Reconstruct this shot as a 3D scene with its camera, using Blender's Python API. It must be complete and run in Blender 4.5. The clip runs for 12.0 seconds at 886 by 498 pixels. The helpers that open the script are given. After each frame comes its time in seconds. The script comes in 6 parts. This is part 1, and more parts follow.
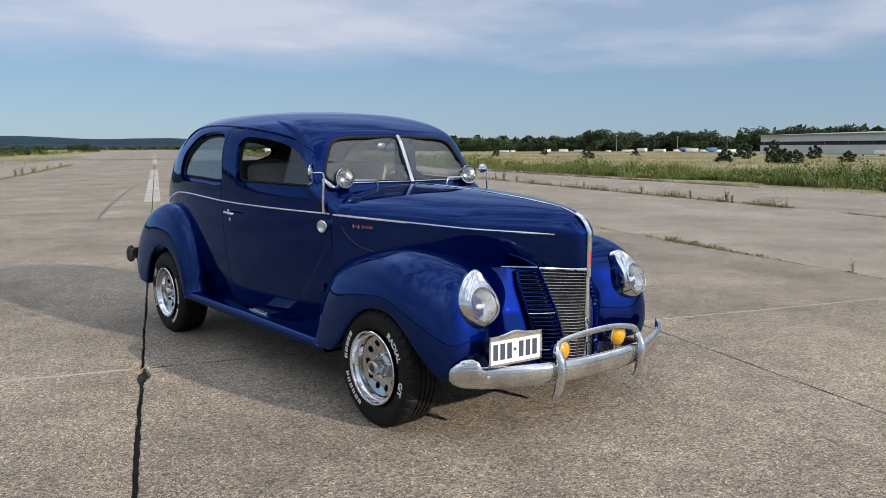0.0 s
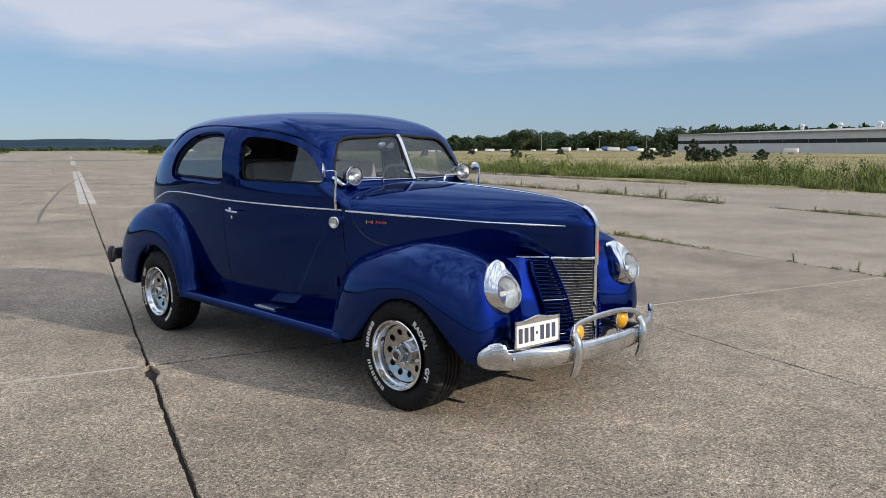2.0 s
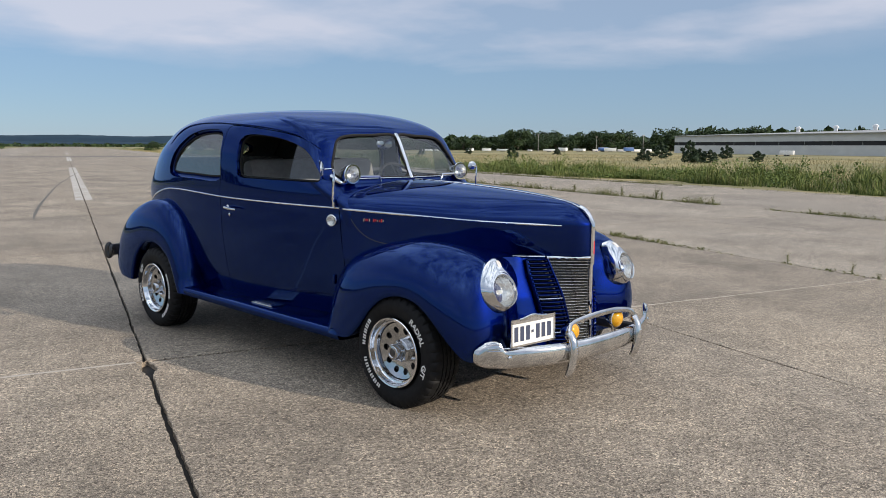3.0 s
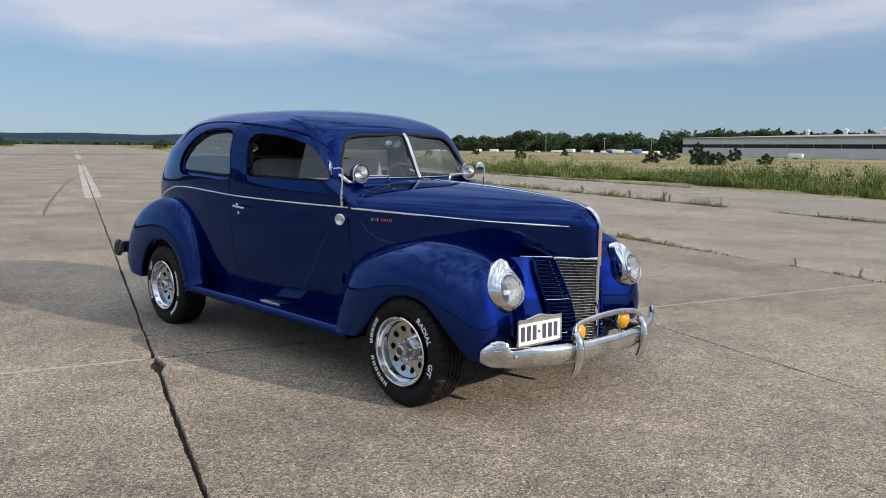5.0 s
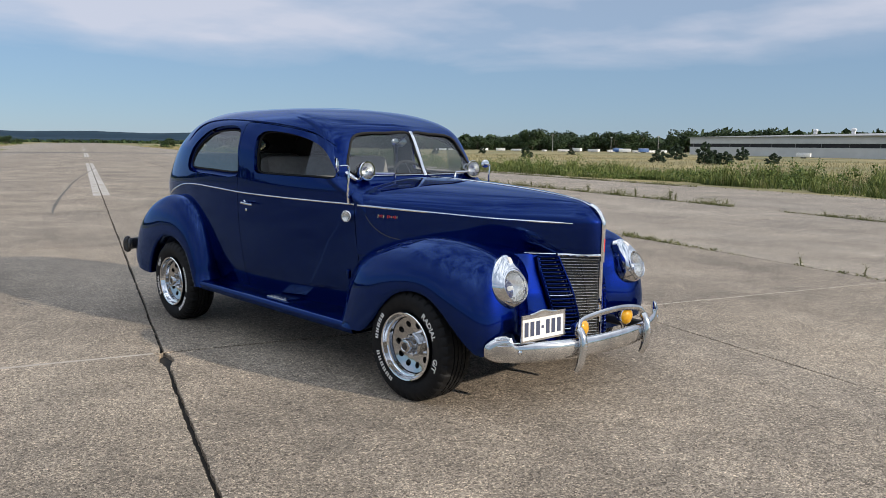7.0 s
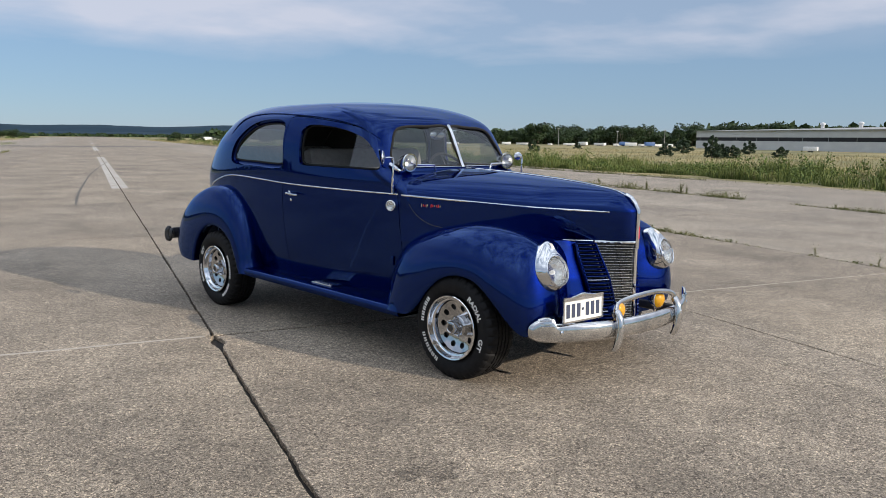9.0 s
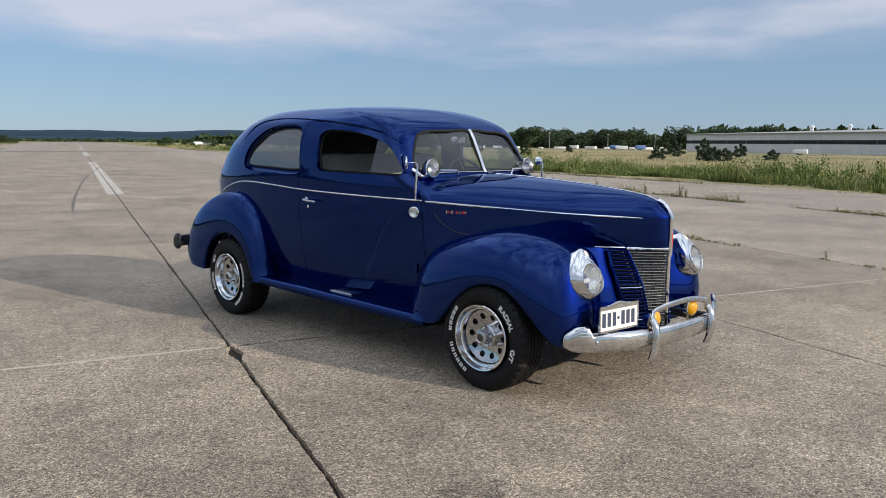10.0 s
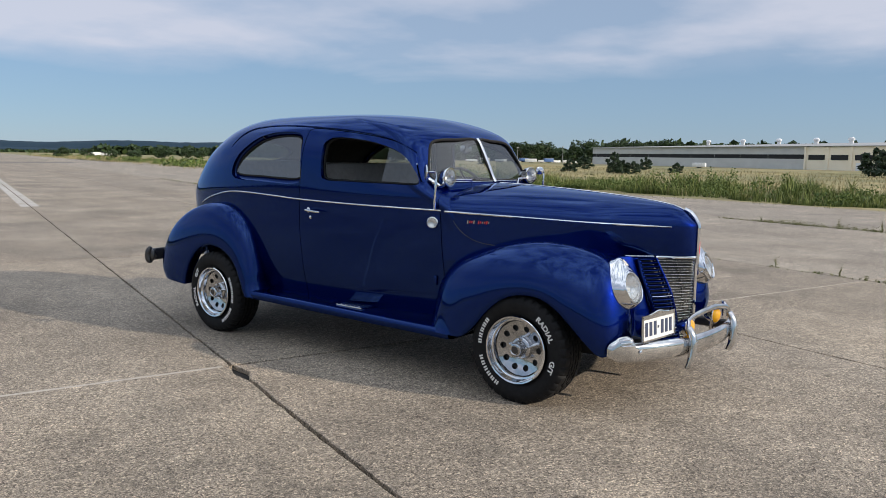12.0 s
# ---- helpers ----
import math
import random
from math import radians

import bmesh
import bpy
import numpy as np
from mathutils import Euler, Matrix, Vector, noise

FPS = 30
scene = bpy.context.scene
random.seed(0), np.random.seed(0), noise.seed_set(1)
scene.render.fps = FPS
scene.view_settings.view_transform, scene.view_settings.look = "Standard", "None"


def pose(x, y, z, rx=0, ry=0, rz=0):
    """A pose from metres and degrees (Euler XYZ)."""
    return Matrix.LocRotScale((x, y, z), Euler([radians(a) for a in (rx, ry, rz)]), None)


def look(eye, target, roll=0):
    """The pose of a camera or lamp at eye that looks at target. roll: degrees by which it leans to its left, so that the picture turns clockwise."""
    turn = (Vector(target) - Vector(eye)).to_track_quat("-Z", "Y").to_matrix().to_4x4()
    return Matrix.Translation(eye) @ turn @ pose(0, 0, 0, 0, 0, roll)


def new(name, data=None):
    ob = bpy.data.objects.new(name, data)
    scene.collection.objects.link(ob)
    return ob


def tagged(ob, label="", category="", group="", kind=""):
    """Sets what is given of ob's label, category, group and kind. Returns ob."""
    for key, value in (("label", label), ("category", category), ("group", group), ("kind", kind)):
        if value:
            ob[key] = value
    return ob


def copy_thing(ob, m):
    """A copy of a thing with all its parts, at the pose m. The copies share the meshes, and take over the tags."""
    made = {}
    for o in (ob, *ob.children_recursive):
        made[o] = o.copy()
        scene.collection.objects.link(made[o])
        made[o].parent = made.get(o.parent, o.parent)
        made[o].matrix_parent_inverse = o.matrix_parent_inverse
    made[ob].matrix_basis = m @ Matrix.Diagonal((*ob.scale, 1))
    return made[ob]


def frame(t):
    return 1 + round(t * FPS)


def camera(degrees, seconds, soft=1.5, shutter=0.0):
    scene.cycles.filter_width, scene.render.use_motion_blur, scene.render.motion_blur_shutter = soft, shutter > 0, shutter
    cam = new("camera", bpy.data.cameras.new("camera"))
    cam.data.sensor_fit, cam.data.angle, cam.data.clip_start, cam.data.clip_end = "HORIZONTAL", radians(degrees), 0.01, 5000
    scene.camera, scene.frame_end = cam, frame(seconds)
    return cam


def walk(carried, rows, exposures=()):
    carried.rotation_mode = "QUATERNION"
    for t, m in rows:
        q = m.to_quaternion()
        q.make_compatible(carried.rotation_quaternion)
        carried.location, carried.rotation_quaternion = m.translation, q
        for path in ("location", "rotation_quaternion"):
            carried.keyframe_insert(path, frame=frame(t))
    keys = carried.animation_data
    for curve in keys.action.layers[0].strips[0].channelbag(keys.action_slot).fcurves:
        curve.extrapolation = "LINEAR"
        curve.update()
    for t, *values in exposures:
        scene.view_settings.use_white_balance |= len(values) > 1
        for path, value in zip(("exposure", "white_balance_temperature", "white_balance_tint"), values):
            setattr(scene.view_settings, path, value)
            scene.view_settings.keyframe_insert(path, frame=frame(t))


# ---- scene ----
cam = camera(60.1, 12.0, soft=0.6)
PATH = [
    (0, (-3.142, -3.193, 1.467), (-1.846, -1.692, 1.204), -0.1),
    (0.5, (-3.274, -3.08, 1.468), (-1.942, -1.611, 1.206), -0.5),
    (1, (-3.46, -3.015, 1.463), (-2.069, -1.601, 1.204), -0.5),
    (1.5, (-3.608, -3.013, 1.457), (-2.183, -1.635, 1.19), -0.5),
    (2, (-3.674, -3.032, 1.461), (-2.241, -1.662, 1.197), -0.3),
    (2.5, (-3.692, -3.049, 1.461), (-2.258, -1.68, 1.193), -0.2),
    (3, (-3.699, -3.048, 1.461), (-2.259, -1.686, 1.195), 0.2),
    (5, (-3.718, -3.06, 1.46), (-2.29, -1.685, 1.195), 0.6),
    (5.5, (-3.717, -3.069, 1.457), (-2.292, -1.691, 1.192), 0.6),
    (6, (-3.725, -3.077, 1.459), (-2.302, -1.697, 1.195), 0.6),
    (6.5, (-3.735, -3.078, 1.461), (-2.315, -1.696, 1.197), 0.6),
    (7, (-3.752, -3.103, 1.453), (-2.336, -1.717, 1.185), 0.7),
    (7.2, (-3.757, -3.125, 1.451), (-2.338, -1.741, 1.184), 1.8),
    (9, (-4.104, -3.122, 1.444), (-2.698, -1.728, 1.16), 0.7),
    (9.5, (-4.156, -3.038, 1.435), (-2.745, -1.65, 1.147), 0.8),
    (10, (-4.172, -2.875, 1.448), (-2.748, -1.496, 1.174), 0.5),
    (10.5, (-4.23, -2.716, 1.433), (-2.763, -1.384, 1.163), 0.5),
    (11, (-4.387, -2.543, 1.437), (-2.852, -1.287, 1.18), 0.7),
    (11.5, (-4.506, -2.419, 1.429), (-2.95, -1.188, 1.178), 0.6),
    (12, (-4.543, -2.263, 1.417), (-2.965, -1.058, 1.177), 0.8),
]
walk(cam, [(t, look(eye, target, roll)) for t, eye, target, roll in PATH])

# ---- light ----
SUN_DIR = Vector((0.61, -2.64, 1.0)).normalized()   # from the ground towards the sun
ELEV = math.asin(SUN_DIR.z)
AZIM = math.atan2(SUN_DIR.x, SUN_DIR.y)
scene.view_settings.exposure = 0.0
world = bpy.data.worlds.new("sky")
scene.world = world
world.use_nodes = True
wt = world.node_tree
wt.nodes.clear()
w_out = wt.nodes.new("ShaderNodeOutputWorld")
w_bg = wt.nodes.new("ShaderNodeBackground")
w_sky = wt.nodes.new("ShaderNodeTexSky")
w_sky.sky_type = "NISHITA"
w_sky.sun_disc = False
w_sky.sun_elevation = ELEV
w_sky.sun_rotation = AZIM
w_sky.air_density = 0.9
w_sky.dust_density = 0.15
w_sky.ozone_density = 5.0
w_bg.inputs["Strength"].default_value = 0.10
# a thin high cloud deck that begins a few degrees above the horizon
w_tc = wt.nodes.new("ShaderNodeTexCoord")
w_sep = wt.nodes.new("ShaderNodeSeparateXYZ")
wt.links.new(w_tc.outputs["Generated"], w_sep.inputs[0])
w_h = wt.nodes.new("ShaderNodeMath")             # the deck seen in perspective: direction over height
w_h.operation = "ADD"
wt.links.new(w_sep.outputs["Z"], w_h.inputs[0])
w_h.inputs[1].default_value = 0.10
w_hm = wt.nodes.new("ShaderNodeMath")
w_hm.operation = "MAXIMUM"
wt.links.new(w_h.outputs[0], w_hm.inputs[0])
w_hm.inputs[1].default_value = 0.05
w_map = wt.nodes.new("ShaderNodeVectorMath")
w_map.operation = "DIVIDE"
w_cmb = wt.nodes.new("ShaderNodeCombineXYZ")
for k in range(3):
    wt.links.new(w_hm.outputs[0], w_cmb.inputs[k])
wt.links.new(w_tc.outputs["Generated"], w_map.inputs[0])
wt.links.new(w_cmb.outputs[0], w_map.inputs[1])
w_n = wt.nodes.new("ShaderNodeTexNoise")
w_n.inputs["Scale"].default_value = 0.55
w_n.inputs["Detail"].default_value = 7.0
w_n.inputs["Roughness"].default_value = 0.55
w_n.inputs["Distortion"].default_value = 0.6
wt.links.new(w_map.outputs[0], w_n.inputs["Vector"])
w_edge = wt.nodes.new("ShaderNodeMath")
w_edge.operation = "MULTIPLY_ADD"
wt.links.new(w_n.outputs["Fac"], w_edge.inputs[0])
w_edge.inputs[1].default_value = 0.09
wt.links.new(w_sep.outputs["Z"], w_edge.inputs[2])
w_ramp = wt.nodes.new("ShaderNodeValToRGB")
w_ramp.color_ramp.elements[0].position = 0.145
w_ramp.color_ramp.elements[0].color = (0, 0, 0, 1)
w_ramp.color_ramp.elements[1].position = 0.175
w_ramp.color_ramp.elements[1].color = (0.75, 0.75, 0.75, 1)
wt.links.new(w_edge.outputs[0], w_ramp.inputs[0])
w_n2 = wt.nodes.new("ShaderNodeTexNoise")
w_n2.inputs["Scale"].default_value = 0.9
w_n2.inputs["Detail"].default_value = 6.0
wt.links.new(w_map.outputs[0], w_n2.inputs["Vector"])
w_r2 = wt.nodes.new("ShaderNodeMapRange")
w_r2.inputs["From Min"].default_value = 0.38
w_r2.inputs["From Max"].default_value = 0.62
w_r2.inputs["To Min"].default_value = 0.22
w_r2.inputs["To Max"].default_value = 1.0
wt.links.new(w_n2.outputs["Fac"], w_r2.inputs["Value"])
w_mul = wt.nodes.new("ShaderNodeMath")
w_mul.operation = "MULTIPLY"
wt.links.new(w_ramp.outputs[0], w_mul.inputs[0])
wt.links.new(w_r2.outputs[0], w_mul.inputs[1])
w_n3 = wt.nodes.new("ShaderNodeTexNoise")         # broken patches of cloud overhead
w_n3.inputs["Scale"].default_value = 2.3
w_n3.inputs["Detail"].default_value = 8.0
w_n3.inputs["Roughness"].default_value = 0.62
w_n3.inputs["Distortion"].default_value = 0.5
w_str = wt.nodes.new("ShaderNodeMapping")
w_str.inputs["Scale"].default_value = (1.0, 1.9, 1.0)
wt.links.new(w_tc.outputs["Generated"], w_str.inputs[0])
wt.links.new(w_str.outputs[0], w_n3.inputs["Vector"])
w_r3 = wt.nodes.new("ShaderNodeMapRange")
w_r3.inputs["From Min"].default_value = 0.36
w_r3.inputs["From Max"].default_value = 0.66
wt.links.new(w_n3.outputs["Fac"], w_r3.inputs["Value"])
w_up = wt.nodes.new("ShaderNodeMapRange")
w_up.inputs["From Min"].default_value = 0.36
w_up.inputs["From Max"].default_value = 0.62
wt.links.new(w_sep.outputs["Z"], w_up.inputs["Value"])
w_two = wt.nodes.new("ShaderNodeMix")
wt.links.new(w_up.outputs[0], w_two.inputs["Factor"])
wt.links.new(w_mul.outputs[0], w_two.inputs["A"])
wt.links.new(w_r3.outputs[0], w_two.inputs["B"])
w_mix = wt.nodes.new("ShaderNodeMixRGB")
w_lit = wt.nodes.new("ShaderNodeMixRGB")         # the cloud is brighter overhead, where it is thicker and sunlit
w_lit.inputs["Color1"].default_value = (6.9, 7.0, 8.0, 1)
w_lit.inputs["Color2"].default_value = (17.5, 18.3, 20.0, 1)
wt.links.new(w_up.outputs[0], w_lit.inputs["Fac"])
wt.links.new(w_lit.outputs[0], w_mix.inputs["Color2"])
wt.links.new(w_two.outputs[0], w_mix.inputs["Fac"])
w_haze = wt.nodes.new("ShaderNodeMixRGB")      # thin even haze over the clear part
w_haze.inputs["Fac"].default_value = 0.62
w_haze.inputs["Color2"].default_value = (3.1, 4.42, 6.2, 1)
wt.links.new(w_sky.outputs[0], w_haze.inputs["Color1"])
wt.links.new(w_haze.outputs[0], w_mix.inputs["Color1"])
wt.links.new(w_mix.outputs[0], w_bg.inputs["Color"])
wt.links.new(w_bg.outputs[0], w_out.inputs[0])

sun = new("sun", bpy.data.lights.new("sun", "SUN"))
sun.data.energy = 4.6
sun.data.angle = radians(0.6)
sun.data.color = (1.0, 0.89, 0.76)
sun.matrix_world = look(SUN_DIR * 50, (0, 0, 0))


# ---- materials ----
def principled(name, color, rough=0.5, metal=0.0, coat=0.0, coat_rough=0.03, ior=1.5):
    m = bpy.data.materials.new(name)
    m.use_nodes = True
    b = m.node_tree.nodes["Principled BSDF"]
    b.inputs["Base Color"].default_value = (*color, 1)
    b.inputs["Roughness"].default_value = rough
    b.inputs["Metallic"].default_value = metal
    b.inputs["Coat Weight"].default_value = coat
    b.inputs["Coat Roughness"].default_value = coat_rough
    b.inputs["IOR"].default_value = ior
    return m, m.node_tree, b


def noise_node(nt, scale, detail=4.0, rough=0.55, coord="Object", stretch=None):
    tc = nt.nodes.new("ShaderNodeTexCoord")
    n = nt.nodes.new("ShaderNodeTexNoise")
    n.inputs["Scale"].default_value = scale
    n.inputs["Detail"].default_value = detail
    n.inputs["Roughness"].default_value = rough
    if stretch:
        mp = nt.nodes.new("ShaderNodeMapping")
        mp.inputs["Scale"].default_value = stretch
        nt.links.new(tc.outputs[coord], mp.inputs[0])
        nt.links.new(mp.outputs[0], n.inputs["Vector"])
    else:
        nt.links.new(tc.outputs[coord], n.inputs["Vector"])
    return n


def ramp(nt, src, stops):
    r = nt.nodes.new("ShaderNodeValToRGB")
    e = r.color_ramp.elements
    while len(e) < len(stops):
        e.new(0.5)
    for el, (p, c) in zip(e, stops):
        el.position = p
        el.color = (*c, 1) if len(c) == 3 else c
    nt.links.new(src, r.inputs[0])
    return r


def mixc(nt, a, b, fac, mode="MIX"):
    m = nt.nodes.new("ShaderNodeMixRGB")
    m.blend_type = mode
    for sock, v in ((m.inputs["Fac"], fac), (m.inputs["Color1"], a), (m.inputs["Color2"], b)):
        if isinstance(v, (int, float)):
            sock.default_value = v
        elif isinstance(v, tuple):
            sock.default_value = (*v, 1)
        else:
            nt.links.new(v, sock)
    return m.outputs[0]


def bump(nt, bsdf, src, strength, dist):
    b = nt.nodes.new("ShaderNodeBump")
    b.inputs["Strength"].default_value = strength
    b.inputs["Distance"].default_value = dist
    nt.links.new(src, b.inputs["Height"])
    nt.links.new(b.outputs[0], bsdf.inputs["Normal"])


def mottled(name, c1, c2, scale, rough=0.6, metal=0.0, bumps=0.0, dist=0.002, coat=0.0):
    m, nt, b = principled(name, c1, rough, metal, coat)
    n = noise_node(nt, scale, 6.0)
    nt.links.new(ramp(nt, n.outputs["Fac"], [(0.3, c1), (0.7, c2)]).outputs[0], b.inputs["Base Color"])
    if bumps:
        bump(nt, b, n.outputs["Fac"], bumps, dist)
    return m


def mirror_coat(nt, base, normal_gloss, rough, f0=0.04):
    """Clear gloss over a shader, stronger at grazing angles."""
    lw = nt.nodes.new("ShaderNodeLayerWeight")
    lw.inputs["Blend"].default_value = 0.5
    pw = nt.nodes.new("ShaderNodeMath")
    pw.operation = "POWER"
    pw.inputs[1].default_value = 5.0
    nt.links.new(lw.outputs["Facing"], pw.inputs[0])
    ma = nt.nodes.new("ShaderNodeMath")
    ma.operation = "MULTIPLY_ADD"
    ma.inputs[1].default_value = 1 - f0
    ma.inputs[2].default_value = f0
    nt.links.new(pw.outputs[0], ma.inputs[0])
    gl = nt.nodes.new("ShaderNodeBsdfGlossy")
    gl.inputs["Color"].default_value = normal_gloss
    if isinstance(rough, float):
        gl.inputs["Roughness"].default_value = rough
    else:
        nt.links.new(rough, gl.inputs["Roughness"])
    mx = nt.nodes.new("ShaderNodeMixShader")
    nt.links.new(ma.outputs[0], mx.inputs[0])
    nt.links.new(base, mx.inputs[1])
    nt.links.new(gl.outputs[0], mx.inputs[2])
    return mx


def paint_material():
    """Dark blue metallic base under a clear, mirror-smooth lacquer."""
    m = bpy.data.materials.new("blue_paint")
    m.use_nodes = True
    nt = m.node_tree
    nt.nodes.clear()
    out = nt.nodes.new("ShaderNodeOutputMaterial")
    fl = noise_node(nt, 900.0, 2.0)
    flake = ramp(nt, fl.outputs["Fac"], [(0.35, (0.0002, 0.0018, 0.034)), (0.65, (0.0007, 0.0070, 0.120))])
    gl = nt.nodes.new("ShaderNodeBsdfGlossy")
    gl.inputs["Roughness"].default_value = 0.42
    nt.links.new(flake.outputs[0], gl.inputs["Color"])
    df = nt.nodes.new("ShaderNodeBsdfDiffuse")
    df.inputs["Color"].default_value = (0.0001, 0.0010, 0.026, 1)
    mx = nt.nodes.new("ShaderNodeMixShader")
    mx.inputs[0].default_value = 0.35
    nt.links.new(gl.outputs[0], mx.inputs[1])
    nt.links.new(df.outputs[0], mx.inputs[2])
    dust = noise_node(nt, 5.0, 5.0)
    r = ramp(nt, dust.outputs["Fac"], [(0.35, (0.0,) * 3), (0.75, (0.012,) * 3)])
    coat = mirror_coat(nt, mx.outputs[0], (1, 1, 1, 1), r.outputs[0], 0.070)
    lw = nt.nodes.new("ShaderNodeLayerWeight")       # the tinted gloss turns clear at grazing angles
    lw.inputs["Blend"].default_value = 0.5
    pw = nt.nodes.new("ShaderNodeMath")
    pw.operation = "POWER"
    pw.inputs[1].default_value = 3.5
    nt.links.new(lw.outputs["Facing"], pw.inputs[0])
    tint = mixc(nt, (0.22, 0.43, 1.0), (0.76, 0.86, 1.0), pw.outputs[0])
    nt.links.new(tint, nt.nodes[coat.inputs[2].links[0].from_node.name].inputs["Color"])
    nt.links.new(coat.outputs[0], out.inputs[0])
    return m


def concrete_material(name, base, dark, light):
    m, nt, b = principled(name, base, 0.88)
    tcv = nt.nodes.new("ShaderNodeTexCoord")
    vor = nt.nodes.new("ShaderNodeTexVoronoi")
    vor.inputs["Scale"].default_value = 108.0
    nt.links.new(tcv.outputs["Object"], vor.inputs["Vector"])
    geo_noise = nt.nodes.new("ShaderNodeSeparateColor")
    nt.links.new(vor.outputs["Color"], geo_noise.inputs[0])
    pit = noise_node(nt, 26.0, 3.0, 0.7, "Object")
    grit = noise_node(nt, 150.0, 2.0, 0.7, "Object")
    big = noise_node(nt, 0.55, 6.0, 0.62, "Object")
    mid = noise_node(nt, 4.5, 5.0, 0.6, "Object")
    drag = noise_node(nt, 0.9, 5.0, 0.6, "Object", (1.0, 0.16, 1.0))
    c = mixc(nt, dark, light, ramp(nt, big.outputs["Fac"], [(0.36, (0, 0, 0)), (0.64, (1, 1, 1))]).outputs[0])
    c = mixc(nt, c, base, 0.25)
    c = mixc(nt, c, ramp(nt, mid.outputs["Fac"], [(0.25, (0.72,) * 3), (0.6, (1.0,) * 3), (0.8, (1.12, 1.1, 1.06))]).outputs[0], 0.7, "MULTIPLY")
    c = mixc(nt, c, ramp(nt, drag.outputs["Fac"], [(0.3, (0.82, 0.79, 0.75)), (0.65, (1.05,) * 3)]).outputs[0], 0.6, "MULTIPLY")
    c = mixc(nt, c, ramp(nt, geo_noise.outputs["Red"], [(0.0, (0.26, 0.24, 0.21)), (0.24, (0.70, 0.68, 0.65)), (0.6, (0.98,) * 3), (0.85, (1.26, 1.24, 1.2)), (1.0, (2.1, 2.04, 1.92))]).outputs[0], 0.95, "MULTIPLY")
    c = mixc(nt, c, ramp(nt, pit.outputs["Fac"], [(0.34, (0.55, 0.53, 0.51)), (0.46, (1.0,) * 3), (0.62, (1.08,) * 3)]).outputs[0], 0.8, "MULTIPLY")
    c = mixc(nt, c, ramp(nt, grit.outputs["Fac"], [(0.40, (0.36,) * 3), (0.48, (0.98,) * 3), (0.62, (1.6,) * 3)]).outputs[0], 0.9, "MULTIPLY")
    oi = nt.nodes.new("ShaderNodeObjectInfo")
    c = mixc(nt, c, ramp(nt, oi.outputs["Random"], [(0.0, (0.92, 0.92, 0.93)), (1.0, (1.06, 1.05, 1.03))]).outputs[0], 1.0, "MULTIPLY")
    nt.links.new(c, b.inputs["Base Color"])
    hm = mixc(nt, vor.outputs["Distance"], grit.outputs["Fac"], 0.6)
    bump(nt, b, hm, 0.5, 0.005)
    return m


def glass_material(name, tint, rough=0.01, f0=0.05):
    m = bpy.data.materials.new(name)
    m.use_nodes = True
    nt = m.node_tree
    nt.nodes.clear()
    out = nt.nodes.new("ShaderNodeOutputMaterial")
    tr = nt.nodes.new("ShaderNodeBsdfTransparent")
    tr.inputs[0].default_value = (*tint, 1)
    mx = mirror_coat(nt, tr.outputs[0], (1, 1, 1, 1), rough, f0)
    nt.links.new(mx.outputs[0], out.inputs[0])
    return m


def leaf_material(name, dark, light, rough=0.6):
    m, nt, b = principled(name, dark, rough)
    g = nt.nodes.new("ShaderNodeNewGeometry")
    r = ramp(nt, g.outputs["Random Per Island"], [(0.0, dark), (1.0, light)])
    nt.links.new(r.outputs[0], b.inputs["Base Color"])
    b.inputs["Specular IOR Level"].default_value = 0.2
    return m


PAINT = paint_material()
CHROME = mottled("chrome", (0.66, 0.68, 0.71), (0.76, 0.77, 0.79), 12.0, 0.05, 1.0)
WHEEL_CHROME = mottled("wheel_plating", (0.42, 0.43, 0.45), (0.54, 0.55, 0.56), 14.0, 0.08, 1.0)
SATIN_CHROME = mottled("worn_chrome", (0.52, 0.52, 0.52), (0.74, 0.73, 0.72), 9.0, 0.11, 1.0, 0.03, 0.002)
DARK_PLATE_REFLECT = mottled("dark_plating_and_reflection", (0.05, 0.05, 0.052), (0.09, 0.09, 0.09), 12.0, 0.22, 0.6)
GRILLE_CHROME = mottled("plated_grille_bars", (0.50, 0.49, 0.47), (0.62, 0.61, 0.58), 25.0, 0.22, 1.0)
RUBBER = mottled("tyre_rubber", (0.006, 0.006, 0.007), (0.012, 0.012, 0.012), 40.0, 0.62, 0.0, 0.2, 0.001)
BLACK = mottled("black_parts", (0.010, 0.010, 0.011), (0.02, 0.02, 0.02), 30.0, 0.5)
TRIM_RUBBER = mottled("window_rubber", (0.010, 0.010, 0.011), (0.016, 0.016, 0.016), 60.0, 0.8)
WHITE_LETTER = mottled("white_lettering", (0.62, 0.61, 0.58), (0.75, 0.74, 0.72), 60.0, 0.6)
CLOTH = mottled("grey_upholstery", (0.27, 0.255, 0.24), (0.34, 0.32, 0.30), 30.0, 0.9, 0.0, 0.3)
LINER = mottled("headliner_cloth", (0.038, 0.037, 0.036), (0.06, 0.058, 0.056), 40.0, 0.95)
GLASS = glass_material("window_glass", (0.60, 0.64, 0.64), 0.01, 0.10)
GLASS_DARK = glass_material("tinted_window_glass", (0.45, 0.49, 0.50), 0.02, 0.16)
GLASS_SIDE = glass_material("side_window_glass", (0.66, 0.70, 0.71), 0.02, 0.09)
LENS = glass_material("lamp_glass", (0.90, 0.91, 0.91), 0.03, 0.10)
lnt = LENS.node_tree
l_old = lnt.nodes["Mix Shader"]
l_dif = lnt.nodes.new("ShaderNodeBsdfDiffuse")          # moulded ribs scatter part of the light
